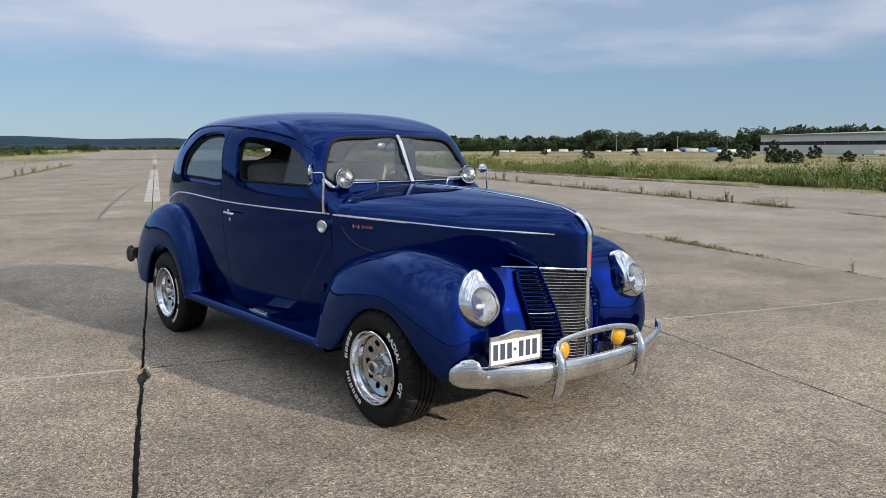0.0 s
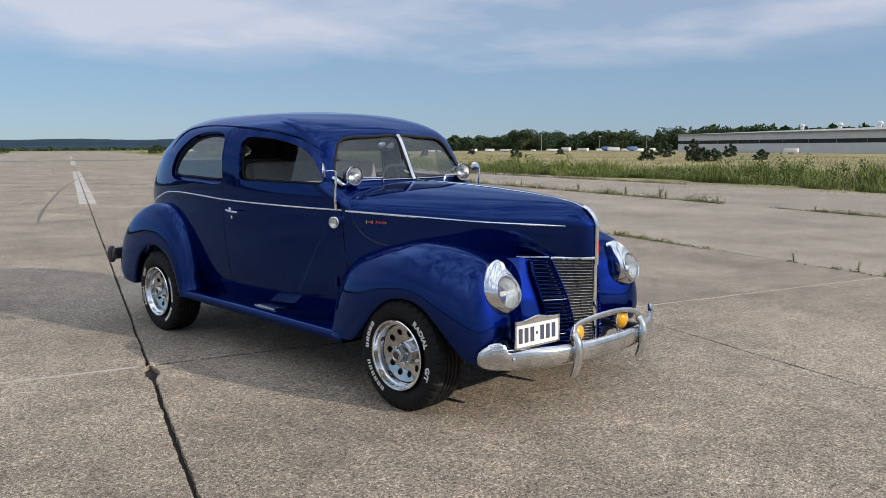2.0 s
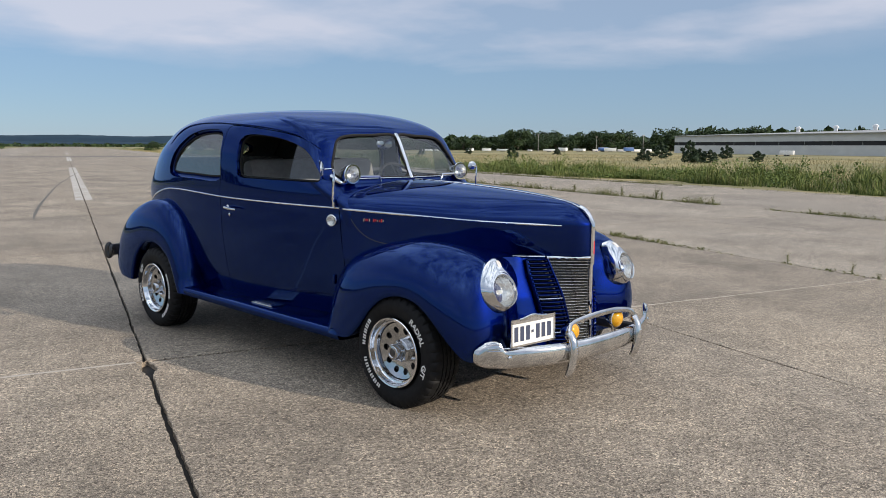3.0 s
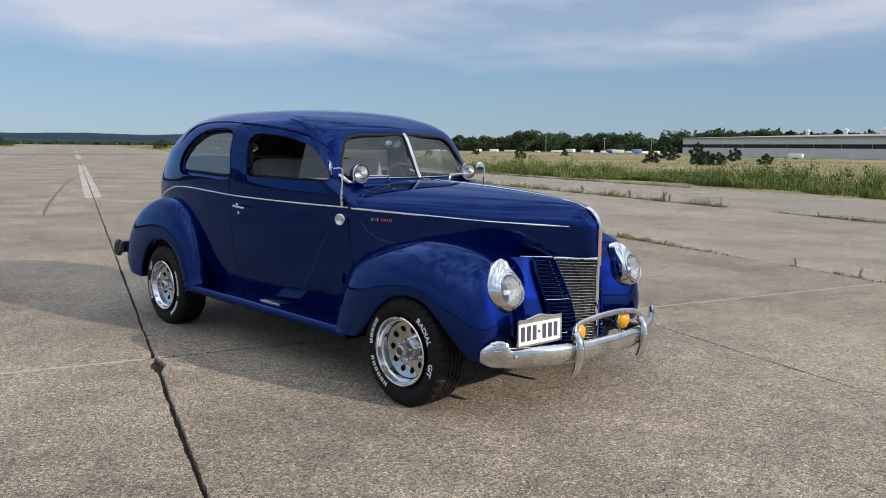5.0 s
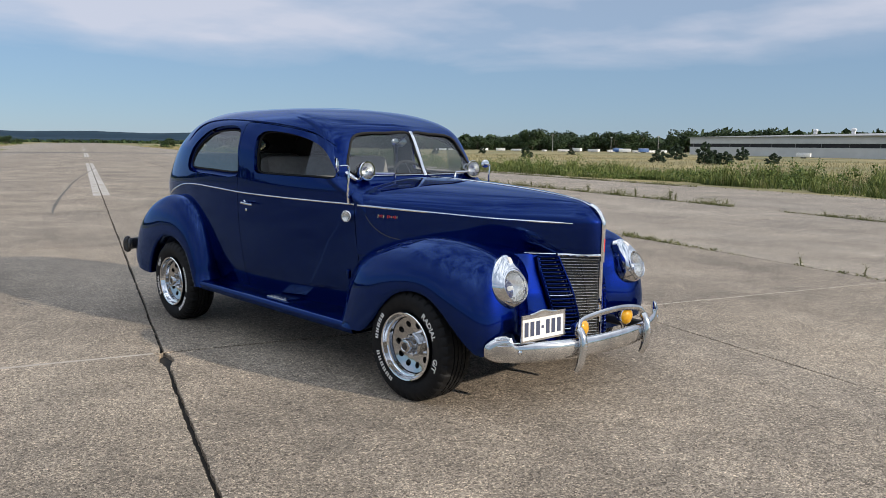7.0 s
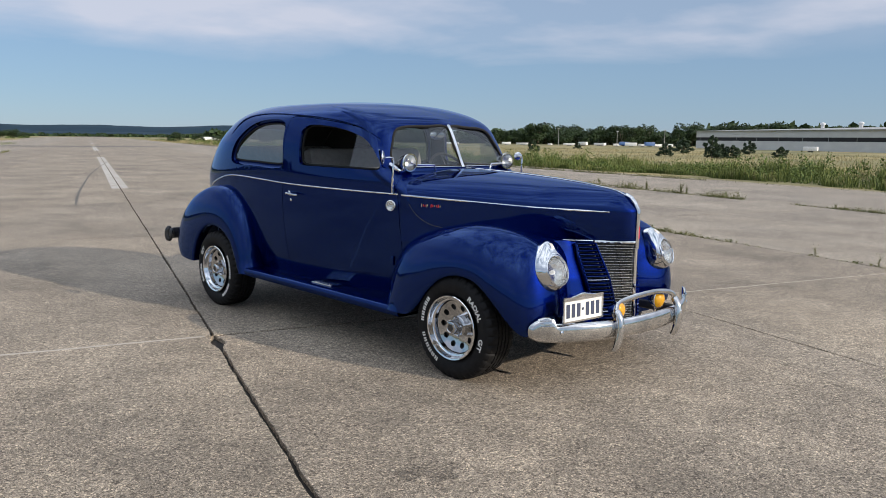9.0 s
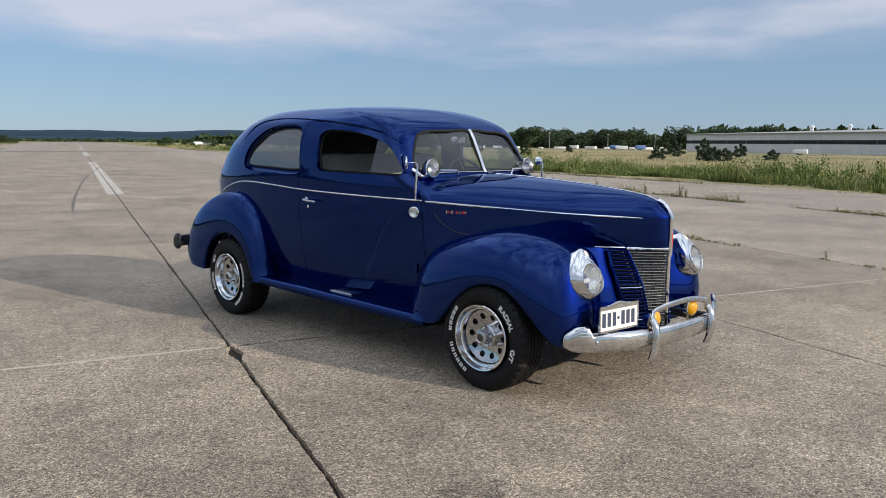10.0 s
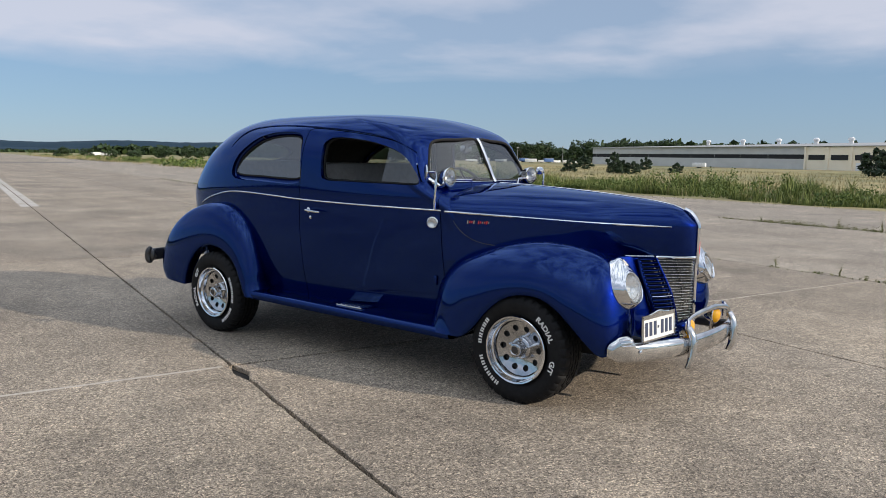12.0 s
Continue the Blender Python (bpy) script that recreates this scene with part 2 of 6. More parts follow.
l_dif.inputs[0].default_value = (0.85, 0.86, 0.86, 1)
l_mix = lnt.nodes.new("ShaderNodeMixShader")
l_wave = lnt.nodes.new("ShaderNodeTexWave")
l_wave.bands_direction = "X"
l_wave.inputs["Scale"].default_value = 28.0
l_wave.inputs["Distortion"].default_value = 2.5
l_tc = lnt.nodes.new("ShaderNodeTexCoord")
lnt.links.new(l_tc.outputs["Object"], l_wave.inputs["Vector"])
l_rng = lnt.nodes.new("ShaderNodeMapRange")
l_rng.inputs["To Min"].default_value = 0.03
l_rng.inputs["To Max"].default_value = 0.07
l_bmp = lnt.nodes.new("ShaderNodeBump")
l_bmp.inputs["Strength"].default_value = 0.6
l_bmp.inputs["Distance"].default_value = 0.003
lnt.links.new(l_wave.outputs["Fac"], l_bmp.inputs["Height"])
lnt.links.new(l_bmp.outputs[0], lnt.nodes["Glossy BSDF"].inputs["Normal"])
lnt.links.new(l_wave.outputs["Fac"], l_rng.inputs["Value"])
lnt.links.new(l_rng.outputs[0], l_mix.inputs[0])
lnt.links.new(l_old.outputs[0], l_mix.inputs[1])
lnt.links.new(l_dif.outputs[0], l_mix.inputs[2])
lnt.links.new(l_mix.outputs[0], lnt.nodes["Material Output"].inputs[0])
REFLECTOR = mottled("lamp_reflector", (0.70, 0.70, 0.68), (0.88, 0.87, 0.83), 60.0, 0.16, 1.0, 0.55, 0.006)
AMBER = mottled("amber_lens", (0.66, 0.36, 0.006), (0.46, 0.21, 0.003), 30.0, 0.12, 0.0, 0.0, 0.002, 1.0)
RED = principled("red_enamel", (0.55, 0.03, 0.03), 0.3)[0]
CLEAR = glass_material("clear_lamp_glass", (0.85, 0.86, 0.86), 0.02, 0.10)
CLEAR_RIB = mottled("ribbed_lamp_glass", (0.50, 0.48, 0.45), (0.66, 0.64, 0.61), 45.0, 0.18, 0.0, 0.4, 0.003)
PLATE = mottled("plate_white", (0.62, 0.62, 0.60), (0.72, 0.72, 0.70), 20.0, 0.45)
DARK_BLUE = principled("plate_characters", (0.02, 0.03, 0.07), 0.5)[0]
CONCRETE = concrete_material("runway_concrete", (0.268, 0.230, 0.184), (0.173, 0.149, 0.120), (0.350, 0.300, 0.240))
CONCRETE_PALE = concrete_material("pale_concrete", (0.295, 0.259, 0.214), (0.215, 0.190, 0.160), (0.365, 0.321, 0.265))
JOINT = mottled("joint_dirt", (0.010, 0.009, 0.008), (0.026, 0.023, 0.020), 20.0, 0.95)
SEAL = mottled("joint_sealant", (0.33, 0.30, 0.26), (0.42, 0.38, 0.33), 18.0, 0.9)
LINE_PAINT, lpt, lpb = principled("worn_line_paint", (0.5, 0.48, 0.45), 0.85)
lp1 = noise_node(lpt, 2.2, 8.0, 0.68)
lp2 = noise_node(lpt, 60.0, 3.0, 0.6)
lpc = ramp(lpt, lp1.outputs["Fac"], [(0.38, (0.33, 0.29, 0.24)), (0.52, (0.44, 0.41, 0.37)), (0.68, (0.62, 0.61, 0.58))]).outputs[0]
lpc = mixc(lpt, lpc, ramp(lpt, lp2.outputs["Fac"], [(0.38, (0.6, 0.58, 0.55)), (0.52, (1.0,) * 3)]).outputs[0], 0.8, "MULTIPLY")
lpt.links.new(lpc, lpb.inputs["Base Color"])
SKID = mottled("skid_rubber", (0.055, 0.050, 0.045), (0.14, 0.125, 0.105), 3.0, 0.8)
GRASS = leaf_material("tall_grass_blades", (0.024, 0.052, 0.010), (0.205, 0.235, 0.066))
SHRUB = leaf_material("green_weed_leaves", (0.030, 0.062, 0.012), (0.150, 0.195, 0.050))
WEED = leaf_material("weed_leaves", (0.055, 0.075, 0.020), (0.20, 0.19, 0.075))
DRYGRASS = leaf_material("dry_grass_blades", (0.20, 0.172, 0.085), (0.34, 0.295, 0.16))
LEAF = leaf_material("tree_leaves", (0.012, 0.026, 0.010), (0.040, 0.066, 0.022))
PINE = leaf_material("pine_needles", (0.012, 0.026, 0.014), (0.035, 0.055, 0.025))
BARK = mottled("bark", (0.07, 0.055, 0.04), (0.12, 0.10, 0.075), 8.0, 0.9)
# the blue of distant haze is put into the hills' base colour
FARHILL = mottled("hazed_wooded_hill", (0.004, 0.021, 0.038), (0.009, 0.032, 0.055), 0.02, 0.95)
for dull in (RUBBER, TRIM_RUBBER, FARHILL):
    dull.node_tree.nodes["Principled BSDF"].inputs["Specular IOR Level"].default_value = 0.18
SHED_WALL = mottled("ribbed_metal_wall", (0.50, 0.495, 0.475), (0.57, 0.565, 0.54), 0.6, 0.6)
SHED_PALE = mottled("cream_wall", (0.84, 0.74, 0.57), (0.90, 0.80, 0.63), 0.4, 0.7)
SHED_DARK = mottled("dark_window_band", (0.010, 0.011, 0.012), (0.022, 0.022, 0.024), 0.8, 0.85)
SHED_ROOF = mottled("roof_sheet", (0.27, 0.27, 0.265), (0.33, 0.33, 0.32), 0.5, 0.6)
TARP = mottled("blue_sheet", (0.05, 0.12, 0.30), (0.08, 0.16, 0.36), 1.0, 0.5)
WHITE = mottled("white_metal", (0.66, 0.66, 0.65), (0.78, 0.78, 0.77), 1.5, 0.5)
FIELD, fnt, fb = principled("field_grass", (0.25, 0.21, 0.09), 0.95)
f1 = noise_node(fnt, 0.05, 6.0)
f2 = noise_node(fnt, 1.2, 6.0, 0.7)
fc = mixc(fnt, (0.29, 0.235, 0.10), (0.115, 0.125, 0.045), ramp(fnt, f1.outputs["Fac"], [(0.42, (0, 0, 0)), (0.62, (1, 1, 1))]).outputs[0])
fc = mixc(fnt, fc, ramp(fnt, f2.outputs["Fac"], [(0.3, (0.6,) * 3), (0.7, (1.25,) * 3)]).outputs[0], 1.0, "MULTIPLY")
fnt.links.new(fc, fb.inputs["Base Color"])


# ---- builders ----
def mesh_ob(name, verts, faces, mat, parent=None, smooth=True, label=""):
    me = bpy.data.meshes.new(name)
    me.from_pydata([tuple(v) for v in verts], [], [tuple(f) for f in faces])
    me.validate()
    if smooth:
        me.polygons.foreach_set("use_smooth", [True] * len(me.polygons))
    me.materials.append(mat)
    ob = new(name, me)
    if parent:
        ob.parent = parent
    if label:
        ob["label"] = label
    return ob


def part(name, bm, mat, parent=None, label="", sharp=38.0, smooth=True, recalc=True):
    """Links a bmesh as one mesh object under a thing or part."""
    if recalc:
        bmesh.ops.recalc_face_normals(bm, faces=bm.faces)
    for f in bm.faces:
        f.smooth = smooth
    for e in bm.edges:
        if len(e.link_faces) == 2 and e.calc_face_angle(0.0) > radians(sharp):
            e.smooth = False
    me = bpy.data.meshes.new(name)
    bm.to_mesh(me)
    bm.free()
    me.materials.append(mat)
    ob = new(name, me)
    if parent:
        ob.parent = parent
    if label:
        ob["label"] = label
    return ob


def thing(name, label, category, group="", m=None):
    ob = new(name)
    ob.empty_display_size = 0.2
    if m:
        ob.matrix_world = m
    return tagged(ob, label, category, group)


def box_bm(x0, x1, y0, y1, z0, z1, bevel=0.0, bm=None):
    bm = bm or bmesh.new()
    r = bmesh.ops.create_cube(bm, size=1.0, matrix=Matrix.Translation(((x0 + x1) / 2, (y0 + y1) / 2, (z0 + z1) / 2)) @ Matrix.Diagonal((x1 - x0, y1 - y0, z1 - z0, 1)))
    if bevel:
        es = list({e for v in r["verts"] for e in v.link_edges})
        bmesh.ops.bevel(bm, geom=es, offset=bevel, segments=2, affect="EDGES", profile=0.5)
    return bm


def grid_bm(rows, close_u=False, close_v=False, bm=None):
    """A surface from rows of points."""
    bm = bm or bmesh.new()
    vs = [[bm.verts.new(p) for p in r] for r in rows]
    nr, nc = len(vs), len(vs[0])
    for i in range(nr if close_v else nr - 1):
        for j in range(nc if close_u else nc - 1):
            a, b, c, d = vs[i][j], vs[i][(j + 1) % nc], vs[(i + 1) % nr][(j + 1) % nc], vs[(i + 1) % nr][j]
            if len({a, b, c, d}) == 4:
                bm.faces.new((a, b, c, d))
    return bm


def lathe_bm(profile, axis, centre, seg=48, bm=None):
    """profile: (along, radius) pairs turned round the axis through centre."""
    axis = Vector(axis).normalized()
    u = axis.orthogonal().normalized()
    w = axis.cross(u)
    rows = []
    for a, r in profile:
        rows.append([Vector(centre) + axis * a + (u * math.cos(2 * math.pi * k / seg) + w * math.sin(2 * math.pi * k / seg)) * max(r, 1e-4) for k in range(seg)])
    return grid_bm(rows, close_u=True, bm=bm)


def catmull(pts, n, closed=False):
    """n points along a smooth curve through pts."""
    P = [np.array(p, float) for p in pts]
    m = len(P)
    out = []
    spans = m if closed else m - 1
    for k in range(n):
        t = k / n * spans if closed else k / (n - 1) * spans
        i = min(int(t), spans - 1)
        f = t - i
        if closed:
            a, b, c, d = P[(i - 1) % m], P[i % m], P[(i + 1) % m], P[(i + 2) % m]
        else:
            b, c = P[i], P[i + 1]
            a = P[i - 1] if i > 0 else 2 * b - c
            d = P[i + 2] if i + 2 < m else 2 * c - b
        out.append(0.5 * ((2 * b) + (c - a) * f + (2 * a - 5 * b + 4 * c - d) * f * f + (3 * b - a - 3 * c + d) * f ** 3))
    return out


def sweep_bm(path, rx, ry=None, up=(0, 0, 1), seg=8, closed=False, caps=True, bm=None, taper=None):
    """A tube along path; rx across, ry along up."""
    ry = ry or rx
    P = [Vector(p) for p in path]
    n = len(P)
    rows = []
    for i, p in enumerate(P):
        a = P[(i - 1) % n] if closed or i > 0 else p
        b = P[(i + 1) % n] if closed or i < n - 1 else p
        t = (b - a).normalized()
        side = t.cross(Vector(up))
        if side.length < 1e-4:
            side = t.orthogonal()
        side.normalize()
        v = side.cross(t).normalized()
        k = taper(i / (n - 1)) if taper else 1.0
        rows.append([p + side * (rx * k * math.cos(2 * math.pi * j / seg)) + v * (ry * k * math.sin(2 * math.pi * j / seg)) for j in range(seg)])
    bm = grid_bm(rows, close_u=True, close_v=closed, bm=bm)
    if caps and not closed:
        bm.verts.ensure_lookup_table()
        base = len(bm.verts) - n * seg
        bm.faces.new([bm.verts[base + j] for j in range(seg)])
        bm.faces.new([bm.verts[base + (n - 1) * seg + j] for j in range(seg)])
    return bm


def pinterp(q, xs, ys):
    """Smooth interpolation without overshoot."""
    i = min(max(int(np.searchsorted(xs, q)) - 1, 0), len(xs) - 2)
    h = [xs[k + 1] - xs[k] for k in range(len(xs) - 1)]
    s = [(ys[k + 1] - ys[k]) / h[k] for k in range(len(h))]

    def slope(k):
        if k == 0:
            return s[0]
        if k == len(xs) - 1:
            return s[-1]
        return 0.0 if s[k - 1] * s[k] <= 0 else 2 * s[k - 1] * s[k] / (s[k - 1] + s[k])
    f = (q - xs[i]) / h[i]
    a, b = slope(i) * h[i], slope(i + 1) * h[i]
    return (2 * f ** 3 - 3 * f * f + 1) * ys[i] + (f ** 3 - 2 * f * f + f) * a + (-2 * f ** 3 + 3 * f * f) * ys[i + 1] + (f ** 3 - f * f) * b


def inside(poly, x, y):
    c = False
    n = len(poly)
    for i in range(n):
        x1, y1 = poly[i][0], poly[i][1]
        x2, y2 = poly[i - 1][0], poly[i - 1][1]
        if (y1 > y) != (y2 > y) and x < (x2 - x1) * (y - y1) / (y2 - y1) + x1:
            c = not c
    return c


def offset_poly(poly, d):
    """A closed outline moved outwards by d."""
    n = len(poly)
    area = sum(poly[i - 1][0] * poly[i][1] - poly[i][0] * poly[i - 1][1] for i in range(n))
    sgn = 1 if area > 0 else -1
    out = []
    for i in range(n):
        tx, ty = poly[(i + 1) % n][0] - poly[i - 1][0], poly[(i + 1) % n][1] - poly[i - 1][1]
        L = math.hypot(tx, ty) or 1
        out.append((poly[i][0] + sgn * d * ty / L, poly[i][1] - sgn * d * tx / L))
    return out


# ---- ground and runway ----
RUN = Vector((0.3489, 0.9372, 0)).normalized()      # along the runway
CROSS = Vector((RUN.y, -RUN.x, 0))                # across it


def ground_point(s, n, z=0.0):
    return RUN * s + CROSS * n + Vector((0, 0, z))


def land(n):
    """Height of the field: it falls away gently beyond the pavement's side."""
    return -0.05 - 0.18 * min(1.0, max(0.0, (n - 24) / 130))


def build_ground():
    ss = [-4000, -1500, -500, -200, -100, -60, -40, -25, -12, 0, 12, 25, 40, 60, 80, 110, 150, 220, 400, 800, 1600, 4500]
    nn = [-4000, -1500, -400, -120, -60, -30, -15, 0, 15, 24, 35, 50, 70, 90, 120, 154, 300, 700, 1600, 4500]
    rows = [[ground_point(a, b, land(b)) for b in nn] for a in ss]
    g = part("ground", grid_bm(rows), FIELD)
    tagged(g, "flat dry grass airfield ground to the horizon", "ground", kind="structure")
    base = part("runway", box_bm(-8.6, 19.4, -60, 160, -0.25, -0.035), JOINT)
    base.matrix_world = Matrix(((CROSS.x, RUN.x, 0, 0), (CROSS.y, RUN.y, 0, 0), (0, 0, 1, 0), (0, 0, 0, 1)))
    tagged(base, "old concrete runway of large jointed slabs", "runway", kind="structure")
    return base


runway = build_ground()

# ---- the car ----
car = thing("vintage_sedan", "glossy dark blue 1940s two-door sedan with chrome trim on concrete", "car")
WHEELBASE = 2.845
HUB_Z = 0.318
TYRE_R = 0.324      # unloaded; the tread is pressed flat where it meets the ground

# body shell: plan contours stacked by level
LV = list(range(12))
LZ = [0.33, 0.60, 0.90, 1.06, 1.14, 1.24, 1.40, 1.55, 1.62, 1.698, 1.726, 1.732]
LYF = [0.46, 0.46, 0.47, 0.50, 0.60, 0.745, 0.828, 0.918, 1.04, 1.32, 1.64, 1.76]
LYR = [3.74, 3.82, 3.856, 3.863, 3.833, 3.758, 3.601, 3.355, 3.21, 2.99, 2.672, 2.24]
LWM = [0.69, 0.755, 0.79, 0.797, 0.802, 0.799, 0.792, 0.753, 0.710, 0.517, 0.21, 0.02]
LWS = [0.59, 0.63, 0.66, 0.668, 0.668, 0.655, 0.584, 0.483, 0.39, 0.255, 0.13, 0.015]
LNR = [2.4, 2.4, 2.4, 2.4, 2.4, 2.4, 2.38, 2.35, 2.25, 2.1, 2.0, 2.0]
LYM = 1.95
NF, NS, NB = 34, 76, 64


def level(q):
    return [pinterp(q, LV, T) for T in (LZ, LYF, LYR, LWM, LWS, LNR)]


def side_w(y, wm, ws):
    return wm - (wm - ws) * (max(0.0, LYM - y) / (LYM - 0.8)) ** 2


def contour(q):
    """Half plan outline (x >= 0) of the body at level q, from the front centre to the rear centre."""
    z, yf, yr, wm, ws, nr = level(q)
    kv = 0.10
    d = float(np.interp(q, [6.5, 8, 9, 10, 11], [0.17, 0.24, 0.36, 0.22, 0.10]))
    e = 2 / float(np.interp(q, [6.5, 8, 9.5, 11], [3.4, 2.9, 2.2, 2.0]))
    s0 = side_w(yf + 0.25, wm, ws)
    y0 = yf + kv * s0 + d
    s0 = side_w(y0, wm, ws)
    pts = []
    for k in range(NF):
        th = math.pi / 2 * k / NF
        x = s0 * math.sin(th) ** e
        pts.append((x, yf + kv * x + d * (1 - math.cos(th) ** e), z))
    for k in range(NS):
        y = y0 + (LYM - y0) * k / NS
        pts.append((side_w(y, wm, ws), y, z))
    for k in range(NB + 1):
        ph = math.pi / 2 * (k / NB)
        pts.append((wm * max(0.0, math.cos(ph)) ** (2 / nr), LYM + (yr - LYM) * math.sin(ph) ** (2 / nr), z))
    return pts


QS = [0 + 3.0 * k / 50 for k in range(50)] + [3 + 4.0 * k / 64 for k in range(64)] + [7 + 4.0 * k / 44 for k in range(45)]
SHELL = [contour(q) for q in QS]
SHELL_Z = [r[0][2] for r in SHELL]


def body_x(y, z):
    """Half width of the body at y and z on its side."""
    i = min(max(int(np.searchsorted(SHELL_Z, z)) - 1, 0), len(SHELL) - 2)
    f = (z - SHELL_Z[i]) / (SHELL_Z[i + 1] - SHELL_Z[i])

    def at(row):
        r = row[NF // 2:]
        ys = [p[1] for p in r]
        return float(np.interp(y, ys, [p[0] for p in r]))
    return at(SHELL[i]) * (1 - f) + at(SHELL[i + 1]) * f


def body_y(x, z):
    """Front face of the body at x and z."""
    i = min(max(int(np.searchsorted(SHELL_Z, z)) - 1, 0), len(SHELL) - 2)
    f = (z - SHELL_Z[i]) / (SHELL_Z[i + 1] - SHELL_Z[i])

    def at(row):
        r = row[:NF + 4]
        return float(np.interp(x, [p[0] for p in r], [p[1] for p in r]))
    return at(SHELL[i]) * (1 - f) + at(SHELL[i + 1]) * f


# outlines of the openings, on the side (y, z) and on the windscreen (x, z)
DOOR_WIN = [tuple(p) for p in catmull([(1.69, 1.30), (1.69, 1.43), (1.675, 1.505), (1.585, 1.538), (1.37, 1.522), (1.18, 1.48), (1.025, 1.412), (0.94, 1.322), (0.90, 1.255), (0.925, 1.229), (1.145, 1.232), (1.455, 1.237), (1.65, 1.245)], 120, True)]
QUARTER_GLASS = [tuple(p) for p in catmull([(1.915, 1.30), (1.918, 1.46), (1.95, 1.538), (2.12, 1.552), (2.30, 1.535), (2.45, 1.492), (2.62, 1.395), (2.70, 1.290), (2.64, 1.252), (2.35, 1.244), (1.96, 1.238)], 120, True)]
SCREEN = [tuple(p) for p in catmull([(0.018, 1.262), (0.018, 1.40), (0.018, 1.533), (0.22, 1.535), (0.40, 1.527), (0.485, 1.497), (0.535, 1.42), (0.578, 1.33), (0.575, 1.268), (0.50, 1.248), (0.25, 1.252)], 120, True)]
REAR_WIN = [(0.44 * math.cos(2 * math.pi * k / 90) * abs(math.cos(2 * math.pi * k / 90)) ** -0.25 if abs(math.cos(2 * math.pi * k / 90)) > 1e-3 else 0.0, 1.418 + 0.105 * math.sin(2 * math.pi * k / 90)) for k in range(90)]
DOOR = [tuple(p) for p in catmull([(0.718, 0.40), (0.718, 0.60), (0.728, 0.85), (0.735, 1.06), (0.775, 1.22), (0.86, 1.33), (0.935, 1.41), (1.055, 1.490), (1.27, 1.545), (1.56, 1.584), (1.75, 1.600), (1.83, 1.598), (1.862, 1.55), (1.885, 1.30), (1.903, 1.08), (1.912, 0.85), (1.912, 0.60), (1.908, 0.42), (1.88, 0.375), (1.50, 0.37), (1.00, 0.37), (0.75, 0.375)], 260, True)]


QUARTER_WIN = [(max(1.892, y), z) for y, z in offset_poly(QUARTER_GLASS, 0.030)]


def rear_y(x, z):
    """Rear face of the body at x and z."""
    i = min(max(int(np.searchsorted(SHELL_Z, z)) - 1, 0), len(SHELL) - 2)
    f = (z - SHELL_Z[i]) / (SHELL_Z[i + 1] - SHELL_Z[i])

    def at(row):
        r = row[:NF + NS + 10:-1]
        return float(np.interp(abs(x), [p[0] for p in r], [p[1] for p in r]))
    return at(SHELL[i]) * (1 - f) + at(SHELL[i + 1]) * f


def rear_curve(poly, inset=0.0):
    return [Vector((x, rear_y(x, z) - inset, z)) for x, z in poly]


def side_curve(poly, sx, inset=0.0):
    return [Vector((sx * (body_x(y, z) - inset), y, z)) for y, z in poly]


def front_curve(poly, sx, inset=0.0):
    return [Vector((sx * x, body_y(x, z) + inset, z)) for x, z in poly]


def snap(bm, verts, curve):
    C = np.array([tuple(p) for p in curve])
    for v in verts:
        d = ((C - np.array(v.co)) ** 2).sum(1)
        k = int(d.argmin())
        best, bd = None, 1e9
        for a, b in ((k - 1, k), (k, (k + 1) % len(C))):
            A, B = C[a], C[b]
            ab = B - A
            t = min(1, max(0, float(np.dot(np.array(v.co) - A, ab) / max(1e-12, np.dot(ab, ab)))))
            p = A + t * ab
            dd = ((p - np.array(v.co)) ** 2).sum()
            if dd < bd:
                best, bd = p, dd
        v.co = best


def inside_many(poly, X, Y):
    c = np.zeros(X.shape, bool)
    n = len(poly)
    for i in range(n):
        x1, y1 = poly[i]
        x2, y2 = poly[i - 1]
        if y1 != y2:
            c ^= ((y1 > Y) != (y2 > Y)) & (X < (x2 - x1) * (Y - y1) / (y2 - y1) + x1)
    return c


SA = np.array(SHELL)
MID = (SA[:-1, :-1] + SA[1:, 1:]) / 2
FX, FY, FZ = MID[..., 0], MID[..., 1], MID[..., 2]
FRONT = np.zeros(FX.shape, bool)
FRONT[:, :NF] = True
FRONT &= FX < 0.93 * SA[:-1, NF:NF + 1, 0]
IN_SCREEN = FRONT & inside_many(SCREEN, FX, FZ)
IN_DOORWIN = ~FRONT & inside_many(DOOR_WIN, FY, FZ)
IN_QUARTER = ~FRONT & inside_many(QUARTER_WIN, FY, FZ)
IN_DOOR = inside_many(DOOR, FY, FZ) & ~FRONT
REARWARD = np.zeros(FX.shape, bool)
REARWARD[:, NF + NS + NB // 2:] = True
IN_REAR = REARWARD & inside_many(REAR_WIN, FX, FZ)
HOLES = IN_SCREEN | IN_DOORWIN | IN_QUARTER | IN_REAR


def flat_pane(curve, axis, out):
    """One flat pane through an outline, by the plane that suits it best along the axis."""
    C = np.array([tuple(p) for p in curve])
    o = [k for k in range(3) if k != axis]
    A = np.stack([C[:, o[0]], C[:, o[1]], np.ones(len(C))], 1)
    sol = np.linalg.lstsq(A, C[:, axis], rcond=None)[0]
    C[:, axis] = A @ sol
    bm = bmesh.new()
    f = bm.faces.new([bm.verts.new(p) for p in C])
    f.normal_update()
    if f.normal.dot(Vector(out)) < 0:
        f.normal_flip()
    return bm


